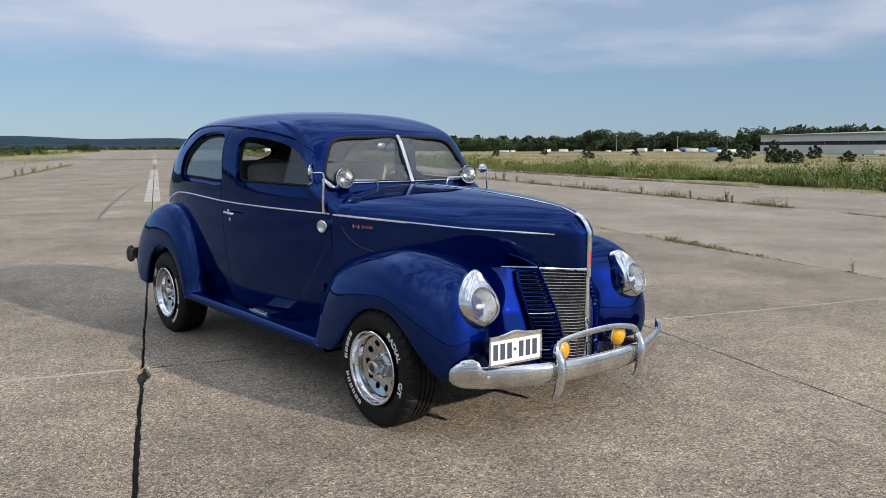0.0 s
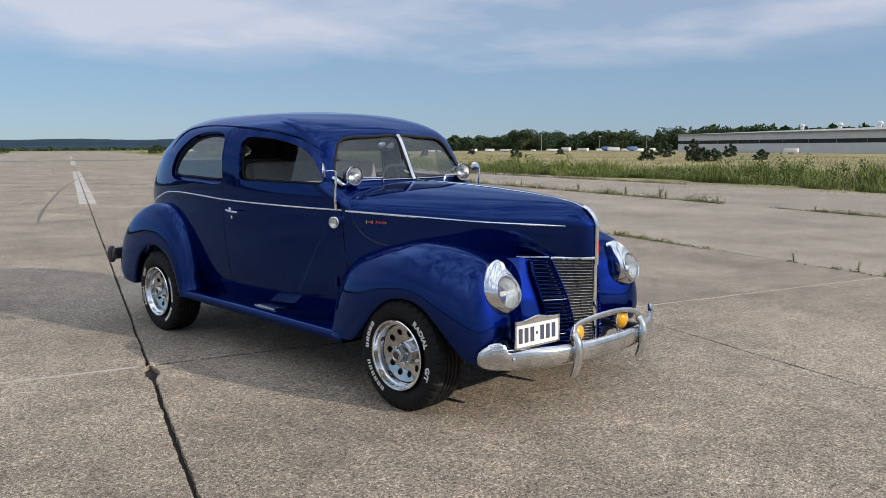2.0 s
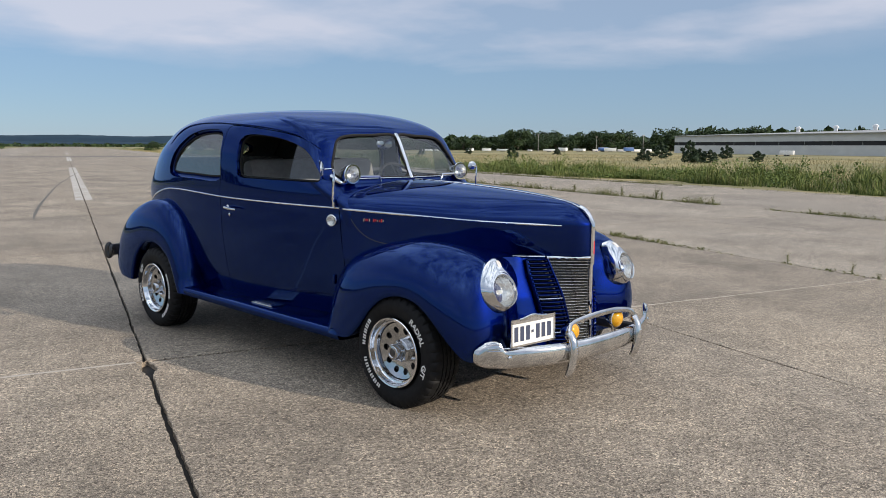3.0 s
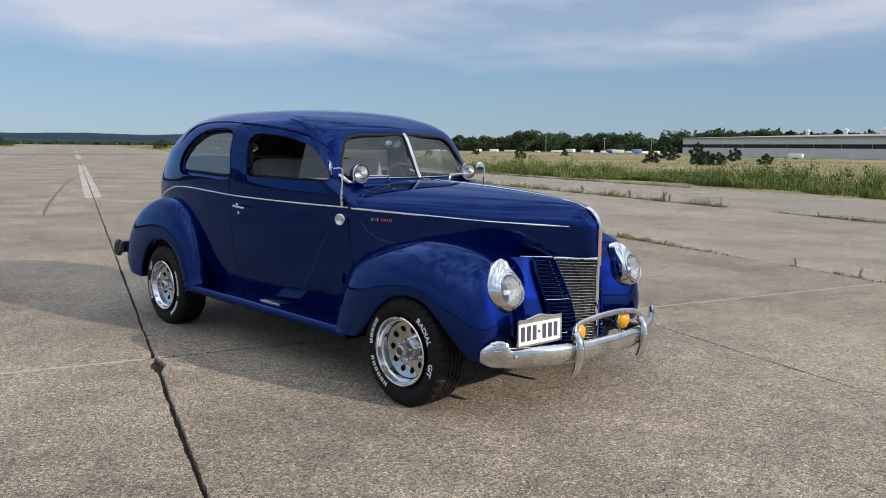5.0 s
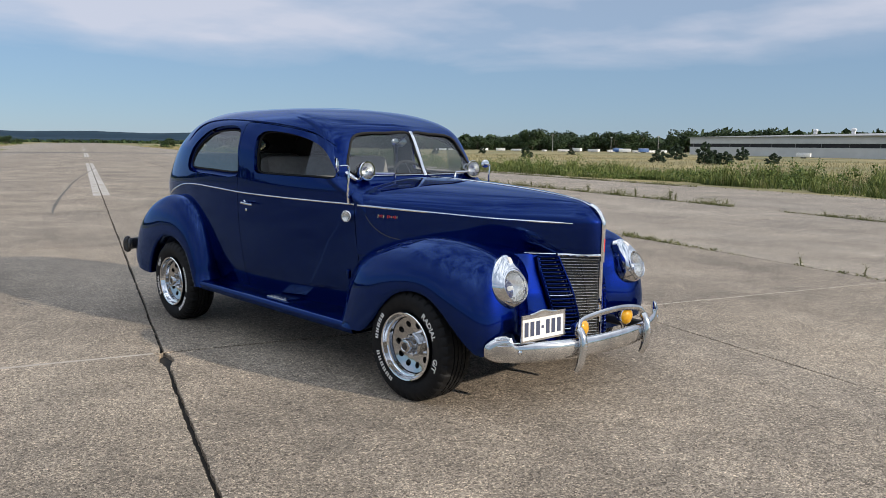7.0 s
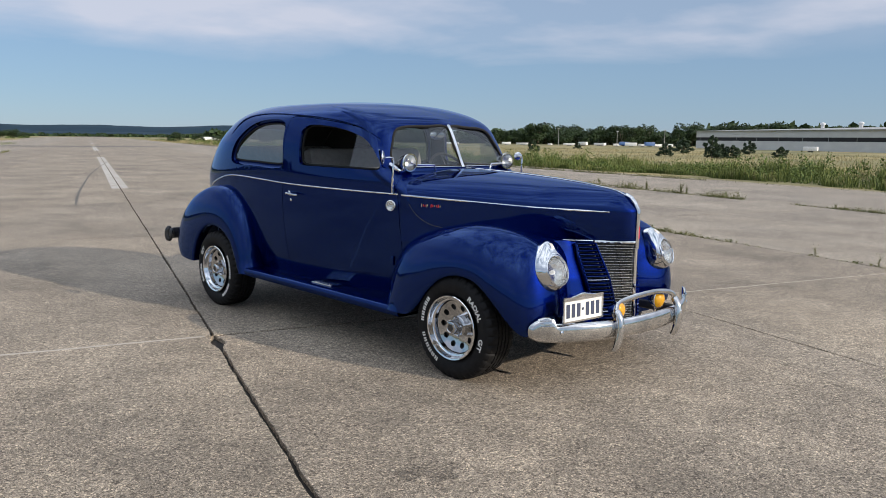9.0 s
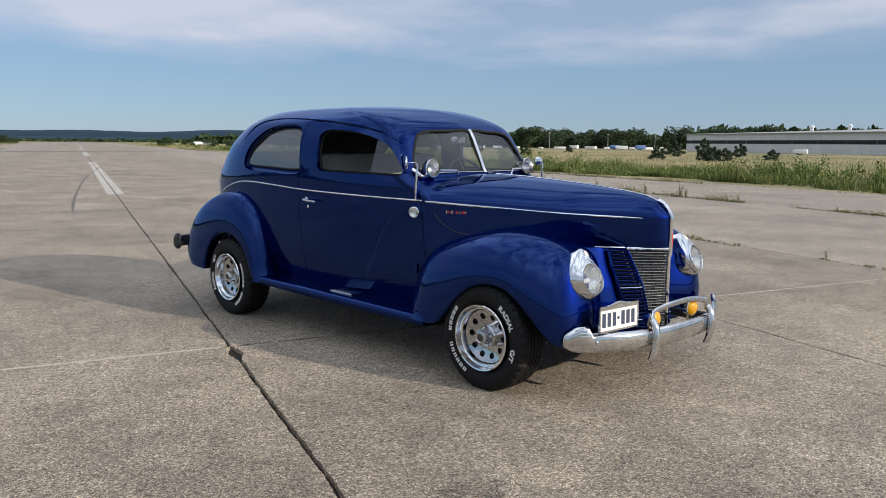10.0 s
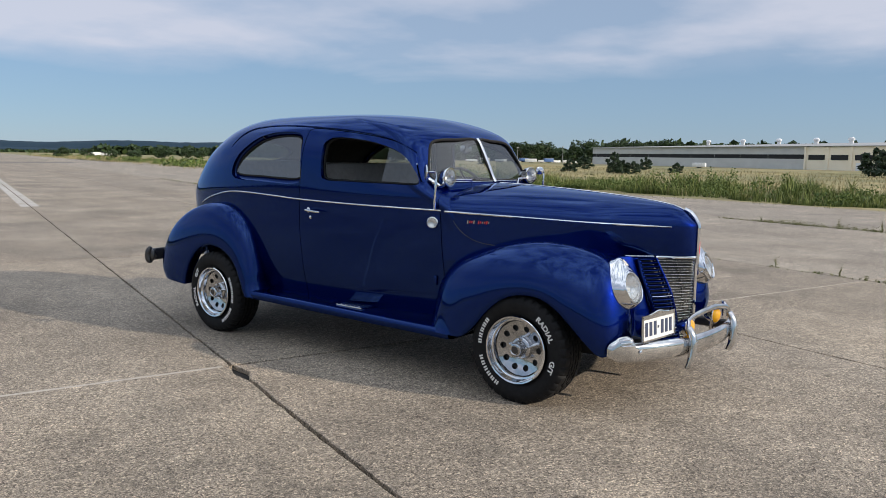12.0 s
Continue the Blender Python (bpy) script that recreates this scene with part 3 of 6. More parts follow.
def shell_faces(sx, keep, cuts, inset=0.0):
    """Part of the shell on one side. keep marks its faces; cuts: outlines in space to which loose edges are drawn."""
    bm = bmesh.new()
    vs = {}
    nr, nc = len(SHELL), len(SHELL[0])

    def vert(i, j):
        if (i, j) not in vs:
            x, y, z = SHELL[i][j]
            if inset:
                x = max(0, x - inset) if 0 < j < nc - 1 else x
                y += inset if j < NF else (-inset if j > NF + NS + NB // 2 else 0)
                z -= inset if i > nr - 45 else 0
            vs[i, j] = bm.verts.new((sx * x, y, z))
        return vs[i, j]
    for i, j in zip(*np.nonzero(keep)):
        i, j = int(i), int(j)
        bm.faces.new((vert(i, j), vert(i, j + 1), vert(i + 1, j + 1), vert(i + 1, j)))
    outer = {v for (i, j), v in vs.items() if i in (0, nr - 1) or j in (0, nc - 1)}
    loose = [v for v in bm.verts if v not in outer and any(len(e.link_faces) == 1 for e in v.link_edges)]
    CS = [np.array([tuple(p) for p in c]) for c in cuts]
    groups = {}
    for v in loose:
        co = np.array(v.co)
        dist = [((c - co) ** 2).sum(1).min() for c in CS]
        k = int(np.argmin(dist))
        if dist[k] < 0.0016:
            groups.setdefault(k, []).append(v)
    for k, g in groups.items():
        snap(bm, g, cuts[k])
    return bm, outer


screen_edge = {sx: front_curve([tuple(p) for p in catmull(SCREEN, 360, True)], sx) for sx in (-1, 1)}


def reveal(bm, outer, depth, sx):
    """Turns the loose edges inwards, as pressed steel is."""
    es = [e for e in bm.edges if len(e.link_faces) == 1 and not (e.verts[0] in outer and e.verts[1] in outer)]
    r = bmesh.ops.extrude_edge_only(bm, edges=es)
    for v in [g for g in r["geom"] if isinstance(g, bmesh.types.BMVert)]:
        near_screen = v.co.y < 1.1 and min((v.co - p).length for p in screen_edge[sx]) < 0.006
        inward = Vector((-0.12 * sx, 0.95, 0)) if near_screen else Vector((-sx, 0, 0))
        v.co += inward * depth


door_in = offset_poly(DOOR, -0.003)
door_out = offset_poly(DOOR, 0.002)


body = None
for sx in (-1, 1):
    cuts = [front_curve(SCREEN, sx), side_curve(QUARTER_WIN, sx), side_curve(door_out, sx), rear_curve([p for p in REAR_WIN if p[0] * sx >= 0])]
    bm, outer = shell_faces(sx, ~HOLES & ~IN_DOOR, cuts)
    reveal(bm, outer, 0.045, sx)
    if body is None:
        body = bm
    else:
        tmp = bpy.data.meshes.new("tmp")
        bm.to_mesh(tmp)
        bm.free()
        body.from_mesh(tmp)
        bpy.data.meshes.remove(tmp)
bmesh.ops.remove_doubles(body, verts=[v for v in body.verts if abs(v.co.x) < 0.001], dist=0.0006)
part("body_shell", body, PAINT, car, "deep blue painted steel body", 50)

for sx in (-1, 1):
    cuts = [side_curve(DOOR_WIN, sx), side_curve(door_in, sx)]
    bm, outer = shell_faces(sx, IN_DOOR & ~IN_DOORWIN, cuts)
    reveal(bm, set(), 0.045, sx)
    door = part("door", bm, PAINT, car, "blue door with chrome handle", 50)
    # handle and lock
    hb = sweep_bm(catmull([(sx * 0.792, 1.815, 1.024), (sx * 0.822, 1.812, 1.026), (sx * 0.832, 1.79, 1.026), (sx * 0.832, 1.70, 1.020), (sx * 0.826, 1.665, 1.018)], 16), 0.008, 0.010, taper=lambda t: 1.15 - 0.5 * t)
    lathe_bm([(-0.004, 0.0), (-0.004, 0.017), (0.004, 0.019), (0.008, 0.013), (0.009, 0.0)], (sx, 0, 0), (sx * 0.793, 1.812, 1.025), 18, hb)
    part("door_handle", hb, CHROME, door, "chrome door handle")
    part("lock_cylinder", lathe_bm([(-0.004, 0.012), (0.005, 0.012), (0.007, 0.008), (0.007, 0.0)], (sx, 0, 0), (sx * 0.793, 1.79, 0.975), 16), CHROME, door)
    # glass: the front pane of the door, and the fixed rear side pane
    pane = [p for p in DOOR_WIN]
    for nm, poly, par, inset in (("side_window", [p for p in pane if p[0] < 1.20], door, 0.036), ("quarter_window", QUARTER_GLASS, car, 0.034)):
        c3 = side_curve(poly, sx, inset)
        part(nm, flat_pane(c3, 0, (sx, 0, 0)), GLASS_SIDE if nm == "side_window" else GLASS_DARK, par, "lightly tinted window glass", smooth=False, recalc=False)
    for nm, poly, par in (("window_seal", DOOR_WIN, door), ("window_seal", QUARTER_GLASS, car)):
        part(nm, sweep_bm(side_curve(offset_poly(poly, -0.005), sx, 0.036), 0.008, 0.010, (1, 0, 0), 8, True), TRIM_RUBBER, par, "black rubber window seal")
    # the sunk frame between the opening and the rear side pane
    deep = side_curve(QUARTER_WIN, sx, 0.026)
    rim = side_curve(QUARTER_GLASS, sx, 0.031)
    frame_rows = [[a.lerp(b, f) - Vector((sx * 0.008 * math.sin(math.pi * f), 0, 0)) for f in (0.0, 0.25, 0.5, 0.75, 1.0)] for a, b in zip(deep, rim)]
    part("window_recess", grid_bm(frame_rows, close_v=True), PAINT, car, "blue sunk frame of the rear side window", 60)
    # windscreen half
    ws = part("windscreen", flat_pane(front_curve(SCREEN, sx, 0.012), 1, (0, -1, 0)), GLASS, car, "clear windscreen half in black rubber", smooth=False, recalc=False)
    part("window_seal", sweep_bm(front_curve(offset_poly(SCREEN, -0.001), sx, 0.004), 0.009, 0.009, (0, 1, 0), 8, True), TRIM_RUBBER, ws, "black rubber seal")
    part("screen_trim", sweep_bm([Vector((sx * x, body_y(x, 1.249) - 0.004, 1.249)) for x in np.linspace(0.02, 0.52, 20)], 0.005, 0.005), CHROME, ws, "thin chrome strip")
for sx in (-1, 1):
    rail = catmull([(2.80, 1.47), (2.70, 1.555), (2.56, 1.605), (2.40, 1.622), (2.24, 1.628), (2.05, 1.626), (1.865, 1.617), (1.57, 1.597), (1.28, 1.558), (1.077, 1.502), (0.985, 1.435)], 60)
    part("drip_rail", sweep_bm([(sx * (body_x(y, z) + 0.001), y, z) for y, z in rail], 0.008, 0.006, (0, 0, 1), 8, taper=lambda t: min(1, 0.2 + 6 * t, 0.2 + 6 * (1 - t))), PAINT, car, "blue rain gutter")
part("rear_window", flat_pane(rear_curve(REAR_WIN, 0.02), 1, (0, 1, 0)), GLASS, car, "small oval rear window glass", smooth=False, recalc=False)
part("windscreen_divider", sweep_bm([(0, body_y(0, z) - 0.006, z) for z in np.linspace(1.245, 1.548, 12)], 0.013, 0.007, (0, -1, 0)), CHROME, car, "chrome windscreen centre strip")

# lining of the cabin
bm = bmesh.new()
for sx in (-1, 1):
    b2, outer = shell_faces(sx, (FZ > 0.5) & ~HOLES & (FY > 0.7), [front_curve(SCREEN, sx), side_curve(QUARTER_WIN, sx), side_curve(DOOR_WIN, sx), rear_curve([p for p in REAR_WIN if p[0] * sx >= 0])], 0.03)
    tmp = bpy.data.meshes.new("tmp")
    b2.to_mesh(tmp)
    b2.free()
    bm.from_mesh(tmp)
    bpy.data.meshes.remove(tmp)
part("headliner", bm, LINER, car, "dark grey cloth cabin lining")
part("cabin_floor", box_bm(-0.55, 0.55, 0.70, 3.5, 0.36, 0.39), BLACK, car)


# hood
NOSE = -0.706
HD = [0.0, 0.02, 0.07, 0.156, 0.335, 0.72, 1.145, 1.48]
HT = [1.022, 1.058, 1.106, 1.142, 1.170, 1.205, 1.229, 1.240]


def hood_widths(d):
    """Half width at the side strip and at the lower edge; the rear meets the cowl flush."""
    e = min(1.0, max(0.0, (d - 0.75) / 0.68))
    e = e * e * (3 - 2 * e)
    g = min(1.0, d / 0.55)
    p = 0.525 * d ** 0.45 * (0.70 + 0.30 * g * g * (3 - 2 * g))
    h = min(1.0, max(0.0, (d - 0.22) / 0.5))
    h = h * h * (3 - 2 * h)
    low = min(p, 0.455 * d ** 0.62)
    return p + 0.034 * e, low + (p - low) * h + 0.040 * e


def hood_low(d):
    return 0.846 - 0.09 * min(1.0, max(0.0, (d - 0.5) / 0.5))


def hood_row(d):
    """Half section of the hood, d behind the nose."""
    r = math.sqrt(d)
    top = pinterp(r, [math.sqrt(v) for v in HD], HT)
    zt = 1.018 + 0.052 * min(1, d / 1.45)
    p, low = hood_widths(max(d, 1e-5))
    rows = []
    for k in range(25):
        a = math.pi / 2 * k / 24
        x = p * math.sin(a) ** (2 / 2.1)
        rows.append((x, NOSE + d, zt + (top - zt) * max(0, math.cos(a)) ** (2 / 2.1)))
    for k in range(1, 17):
        f = k / 16
        z = zt + (hood_low(d) - zt) * f
        rows.append((p + (low - p) * f ** 1.7, NOSE + d, z))
    return rows


def hood_x(y, z):
    d = max(1e-4, y - NOSE)
    zt = 1.018 + 0.052 * min(1, d / 1.45)
    p, low = hood_widths(d)
    f = max(0.0, (zt - z) / (zt - hood_low(d)))
    return p + (low - p) * f ** 1.7


def symmetric(half):
    return [(-x, y, z) for x, y, z in reversed(half[1:])] + list(half)


ds = [1.413 * (k / 60) ** 2 for k in range(61)]
hood = part("hood", grid_bm([symmetric(hood_row(max(d, 1e-4))) for d in ds]), PAINT, car, "long blue hood with pointed nose", 60)
# centre strip, ornament and side trims on the hood
strip = [(0, NOSE + d - (0.004 if d < 0.02 else 0), pinterp(math.sqrt(d), [math.sqrt(v) for v in HD], HT) + 0.002) for d in [1.42 * (1 - k / 50) ** 2 for k in range(51)]]
part("hood_strip", sweep_bm(strip, 0.006, 0.004, (0, 0, 1), 8), CHROME, hood, "thin chrome centre strip")
orn = [(0, NOSE - 0.006, z) for z in np.linspace(1.03, 0.80, 10)]
part("nose_ornament", sweep_bm([(0, NOSE + 0.082, 1.122), (0, NOSE + 0.047, 1.105), (0, NOSE + 0.019, 1.075)] + orn, 0.014, 0.012, (0, -1, 0), 10), CHROME, hood, "chrome nose ornament")
part("nose_emblem", sweep_bm([(0, NOSE - 0.017, z) for z in np.linspace(0.935, 0.86, 6)], 0.005, 0.002, (0, -1, 0), 8), RED, hood, "red enamel strip")
for sx in (-1, 1):
    pth = [(sx * (hood_x(y, 1.018 + 0.052 * min(1, (y - NOSE) / 1.45)) + 0.003), y, 1.018 + 0.052 * min(1, (y - NOSE) / 1.45)) for y in np.linspace(0.700, -0.600, 40)]
    part("side_trim", sweep_bm(pth, 0.006, 0.0072, (0, 0, 1), 8, taper=lambda t: 1.0 if t < 0.9 else 1.0 - 6 * (t - 0.9)), CHROME, hood, "chrome side strip")
    seam = catmull([(0.66, 1.05), (0.63, 0.99), (0.57, 0.93), (0.48, 0.885), (0.36, 0.865)], 24)
    part("hood_seam", sweep_bm([(sx * (hood_x(y, z) + 0.0005), y, z) for y, z in seam], 0.0025, 0.0015, (sx, 0, 0), 6), BLACK, hood, "dark panel seam")
    # script badge: plain raised bars
    marks = [(0.548 - 0.0135 * k, 0.012 + 0.010 * (k in (0, 3))) for k in range(4)] + [(0.478 - 0.0130 * k, 0.011 + 0.009 * (k in (0, 4))) for k in range(6)]
    for k, (y, h) in enumerate(marks):
        bx = hood_x(y, 1.008)
        part("badge_bar", sweep_bm([(sx * (bx + 0.001), y, 1.008 - h * 0.5), (sx * (bx + 0.001), y - 0.004, 1.008 + h * 0.5)], 0.0042, 0.002, (sx, 0, 0), 6), RED if k % 3 else SATIN_CHROME, hood, "red and silver script badge")
    bt = [(sx * (body_x(y, z) + 0.003), y, z) for y, z in catmull([(3.30, 1.00), (3.16, 1.045), (2.978, 1.086), (2.774, 1.119), (2.529, 1.126), (2.187, 1.114), (1.853, 1.098), (1.298, 1.084), (0.8, 1.074), (0.722, 1.072)], 70)]
    part("belt_trim", sweep_bm(bt, 0.006, 0.0064, (0, 0, 1), 8, taper=lambda t: min(1, 0.3 + 8 * t)), CHROME, car, "chrome belt-line strip")


# fenders
def fender(sx, crown, lip, xc, xo, xi, name, shrink, cz):
    n = 64
    C = catmull(crown, n)
    Lp = catmull(lip, n)
    rows = []
    for k in range(n):
        c, l = C[k], Lp[k]
        t = k / (n - 1)
        row = []
        a_in, a_c, a_o = xi(t), xc(t), xo(t)
        sh = shrink(t)
        inner = np.array([(c[0] - cz[0]) * sh + cz[0], (c[1] - cz[1]) * sh + cz[1]])
        for j in range(9):
            f = j / 9
            g = math.cos(math.pi / 2 * f) ** 1.6
            p = c + (inner - c) * g
            row.append((sx * (a_in + (a_c - a_in) * f), p[0], p[1]))
        for j in range(25):
            ph = math.pi / 2 * j / 24
            g = 1 - math.cos(ph) ** (2 / 2.0)
            p = c + (l - c) * g
            row.append((sx * (a_c + (a_o - a_c) * math.sin(ph) ** (2 / 2.1)), p[0], p[1]))
        cen = np.array(cz)
        for dx, dr in ((-0.004, 0.004), (-0.012, 0.006), (-0.03, 0.003), (-0.10, -0.012)):
            dirv = (l - cen) / max(1e-6, np.linalg.norm(l - cen))
            p = l - dirv * dr * 1.0
            row.append((sx * (a_o + dx), p[0], p[1]))
        rows.append(row)
    return part(name, grid_bm(rows), PAINT, car, "rounded blue " + name.replace("_", " "), 55)


FCROWN = [(0.735, 0.335), (0.715, 0.50), (0.655, 0.67), (0.52, 0.80), (0.28, 0.888), (0.02, 0.932), (-0.17, 0.930), (-0.31, 0.905), (-0.425, 0.855), (-0.505, 0.765), (-0.552, 0.635), (-0.575, 0.49), (-0.55, 0.355)]
FLIP = [(0.50, 0.335), (0.39, 0.345), (0.30, 0.42), (0.215, 0.52), (0.10, 0.61), (-0.03, 0.648), (-0.16, 0.637), (-0.265, 0.58), (-0.345, 0.505), (-0.405, 0.44), (-0.45, 0.39), (-0.475, 0.36), (-0.49, 0.345)]
RCROWN = [(2.315, 0.335), (2.36, 0.43), (2.375, 0.54), (2.42, 0.70), (2.50, 0.865), (2.63, 0.975), (2.81, 1.025), (3.04, 1.01), (3.30, 0.925), (3.50, 0.79), (3.625, 0.62), (3.665, 0.46), (3.61, 0.36)]
RLIP = [(2.43, 0.33), (2.46, 0.39), (2.49, 0.46), (2.53, 0.54), (2.59, 0.61), (2.70, 0.675), (2.82, 0.70), (2.94, 0.69), (3.05, 0.63), (3.12, 0.56), (3.17, 0.48), (3.20, 0.40), (3.21, 0.345)]
for sx in (-1, 1):
    fender(sx, FCROWN, FLIP, lambda t: 0.66 - 0.06 * max(0, t - 0.5) / 0.5, lambda t: 0.885 - 0.09 * (max(0, t - 0.58) / 0.42) ** 1.5, lambda t: float(np.interp(t, [0, 0.3, 0.42, 0.55, 0.62, 0.70, 0.8, 1.0], [0.45, 0.42, 0.38, 0.26, 0.24, 0.28, 0.35, 0.38])), "front_fender", lambda t: float(np.interp(t, [0, 0.3, 0.55, 0.65, 0.8, 1.0], [0.86, 0.90, 0.93, 0.93, 0.87, 0.84])), (-0.05, 0.32))
    fender(sx, RCROWN, RLIP, lambda t: 0.76, lambda t: 0.885, lambda t: 0.60 - 0.05 * t, "rear_fender", lambda t: 0.93, (2.85, 0.32))
    # running board
    prof = [(0.52, 0.372), (0.62, 0.37), (0.70, 0.368), (0.80, 0.366), (0.845, 0.362), (0.862, 0.348), (0.866, 0.325), (0.855, 0.30), (0.80, 0.295), (0.52, 0.295)]
    part("running_board", grid_bm([[(sx * x, y, z + 0.02 * (y - 0.55) / 1.75) for x, z in prof] for y in np.linspace(0.50, 2.42, 12)]), PAINT, car, "blue running board", 50)
    st = part("step_plate", box_bm(sx * 0.755 - 0.055, sx * 0.755 + 0.055, 1.28, 1.52, 0.372, 0.388, 0.004), SATIN_CHROME, car, "aluminium step plate")
    for k in range(5):
        part("rib", box_bm(sx * 0.755 - 0.045, sx * 0.755 + 0.045, 1.305 + 0.042 * k, 1.317 + 0.042 * k, 0.386, 0.393, 0.002), SATIN_CHROME, st)

# front panel with grilles
def prow_y(x, z):
    """Face of the grille: a soft V in plan that sharpens towards the hood."""
    a = abs(x)
    k = float(np.interp(z, [0.34, 0.50, 0.63, 0.74, 0.84], [0.52, 0.56, 0.66, 0.98, 1.30]))
    return -0.699 + k * (math.sqrt(min(a, 0.155) ** 2 + 0.0004) - 0.02) + 0.62 * max(0.0, a - 0.155)


def fender_face(z):
    """Front of the fender beside the headlight."""
    return float(np.interp(z, [0.30, 0.49, 0.635, 0.765, 0.86, 0.90], [-0.50, -0.535, -0.52, -0.46, -0.33, -0.25]))


def grille_edge(z):
    return float(np.interp(z, [0.34, 0.50, 0.63, 0.75, 0.84], [0.098, 0.124, 0.147, 0.160, 0.168]))


def side_edge(z):
    return float(np.interp(z, [0.34, 0.50, 0.63, 0.75, 0.82], [0.205, 0.245, 0.272, 0.276, 0.266]))


rows = []
for z in np.linspace(0.30, 0.846, 30):
    half_row = []
    for f in np.linspace(0.0, 1.0, 24):
        x = side_edge(z) * f
        half_row.append((x, prow_y(x, z) + 0.024, z))
    for f in np.linspace(0.0, 1.0, 20)[1:]:
        e = side_edge(z)
        y0, y1 = prow_y(e, z) + 0.024, fender_face(z)
        half_row.append((e + (0.56 - e) * f, y0 + (y1 - y0) * f * f * (3 - 2 * f) + 0.035 * math.sin(math.pi * f) ** 2, z))
    rows.append(symmetric(half_row))
part("front_panel", grid_bm(rows), PAINT, car, "blue panel round the grille", 60)

grille = part("grille", grid_bm([[(x * grille_edge(z) / 0.1, prow_y(x * grille_edge(z) / 0.1, z) + 0.016, z) for x in np.linspace(-0.1, 0.1, 21)] for z in np.linspace(0.34, 0.83, 14)]), BLACK, car, "upright chrome grille")
for k in range(30):
    z = 0.352 + 0.0160 * k
    e = grille_edge(z)
    part("grille_bar", sweep_bm([(x, prow_y(x, z) - 0.001, z) for x in np.linspace(-e, e, 15)], 0.009, 0.0038, (0, 0, 1), 8), GRILLE_CHROME, grille)
part("grille_centre", sweep_bm([(0, -0.706, z) for z in np.linspace(0.335, 0.84, 8)], 0.012, 0.010, (0, -1, 0), 8), CHROME, grille, "chrome centre rib")
part("grille_top", sweep_bm([(x, prow_y(x, 0.838) - 0.004, 0.838) for x in np.linspace(-0.170, 0.170, 25)], 0.012, 0.011, (0, 0, 1), 8), CHROME, grille, "chrome grille cap")
for sx in (-1, 1):
    for f in (0.5,):
        part("upright", sweep_bm([(sx * f * grille_edge(z), prow_y(f * grille_edge(z), z) + 0.006, z) for z in np.linspace(0.345, 0.83, 14)], 0.003, 0.004, (0, -1, 0), 6), DARK_PLATE_REFLECT, grille)
    part("grille_edge", sweep_bm([(sx * grille_edge(z), prow_y(grille_edge(z), z) - 0.003, z) for z in np.linspace(0.335, 0.835, 24)], 0.007, 0.009, (0, -1, 0), 8), PAINT, grille, "blue edge of the grille")
    part("catwalk_strip", sweep_bm([(sx * x, prow_y(x, 0.84) + 0.004 + 0.3 * max(0.0, x - 0.27), 0.842 + 0.05 * (x - 0.172)) for x in np.linspace(0.172, 0.325, 14)], 0.010, 0.007, (0, 0, 1), 8, taper=lambda t: 1.0 - 0.5 * t), CHROME, grille, "chrome strip above the side grille")
    side = part("side_grille", grid_bm([[(sx * (grille_edge(z) + 0.010 + f * (side_edge(z) - grille_edge(z) - 0.030)), prow_y(grille_edge(z) + 0.010 + f * (side_edge(z) - grille_edge(z) - 0.030), z) + 0.014, z) for f in np.linspace(0.0, 1.0, 8)] for z in np.linspace(0.35, 0.822, 14)]), BLACK, car, "blue slatted side grille")
    part("grille_edge", sweep_bm([(sx * (side_edge(z) + 0.002), prow_y(side_edge(z), z) + 0.004, z) for z in np.linspace(0.345, 0.826, 24)], 0.010, 0.012, (0, -1, 0), 8), PAINT, side, "blue edge of the side grille")
    for k in range(23):
        z = 0.362 + 0.0212 * k
        x0, x1 = grille_edge(z) + 0.010, side_edge(z)
        chrome_bar = k in (3, 12)
        part("slat", sweep_bm([(sx * x, prow_y(x, z) - 0.001 - 0.008 * math.sin(math.pi * (x - x0) / (x1 - x0)), z) for x in np.linspace(x0, x1, 12)], 0.020, 0.0074 if not chrome_bar else 0.0075, (0, 0, 1), 10), CHROME if chrome_bar else PAINT, side)


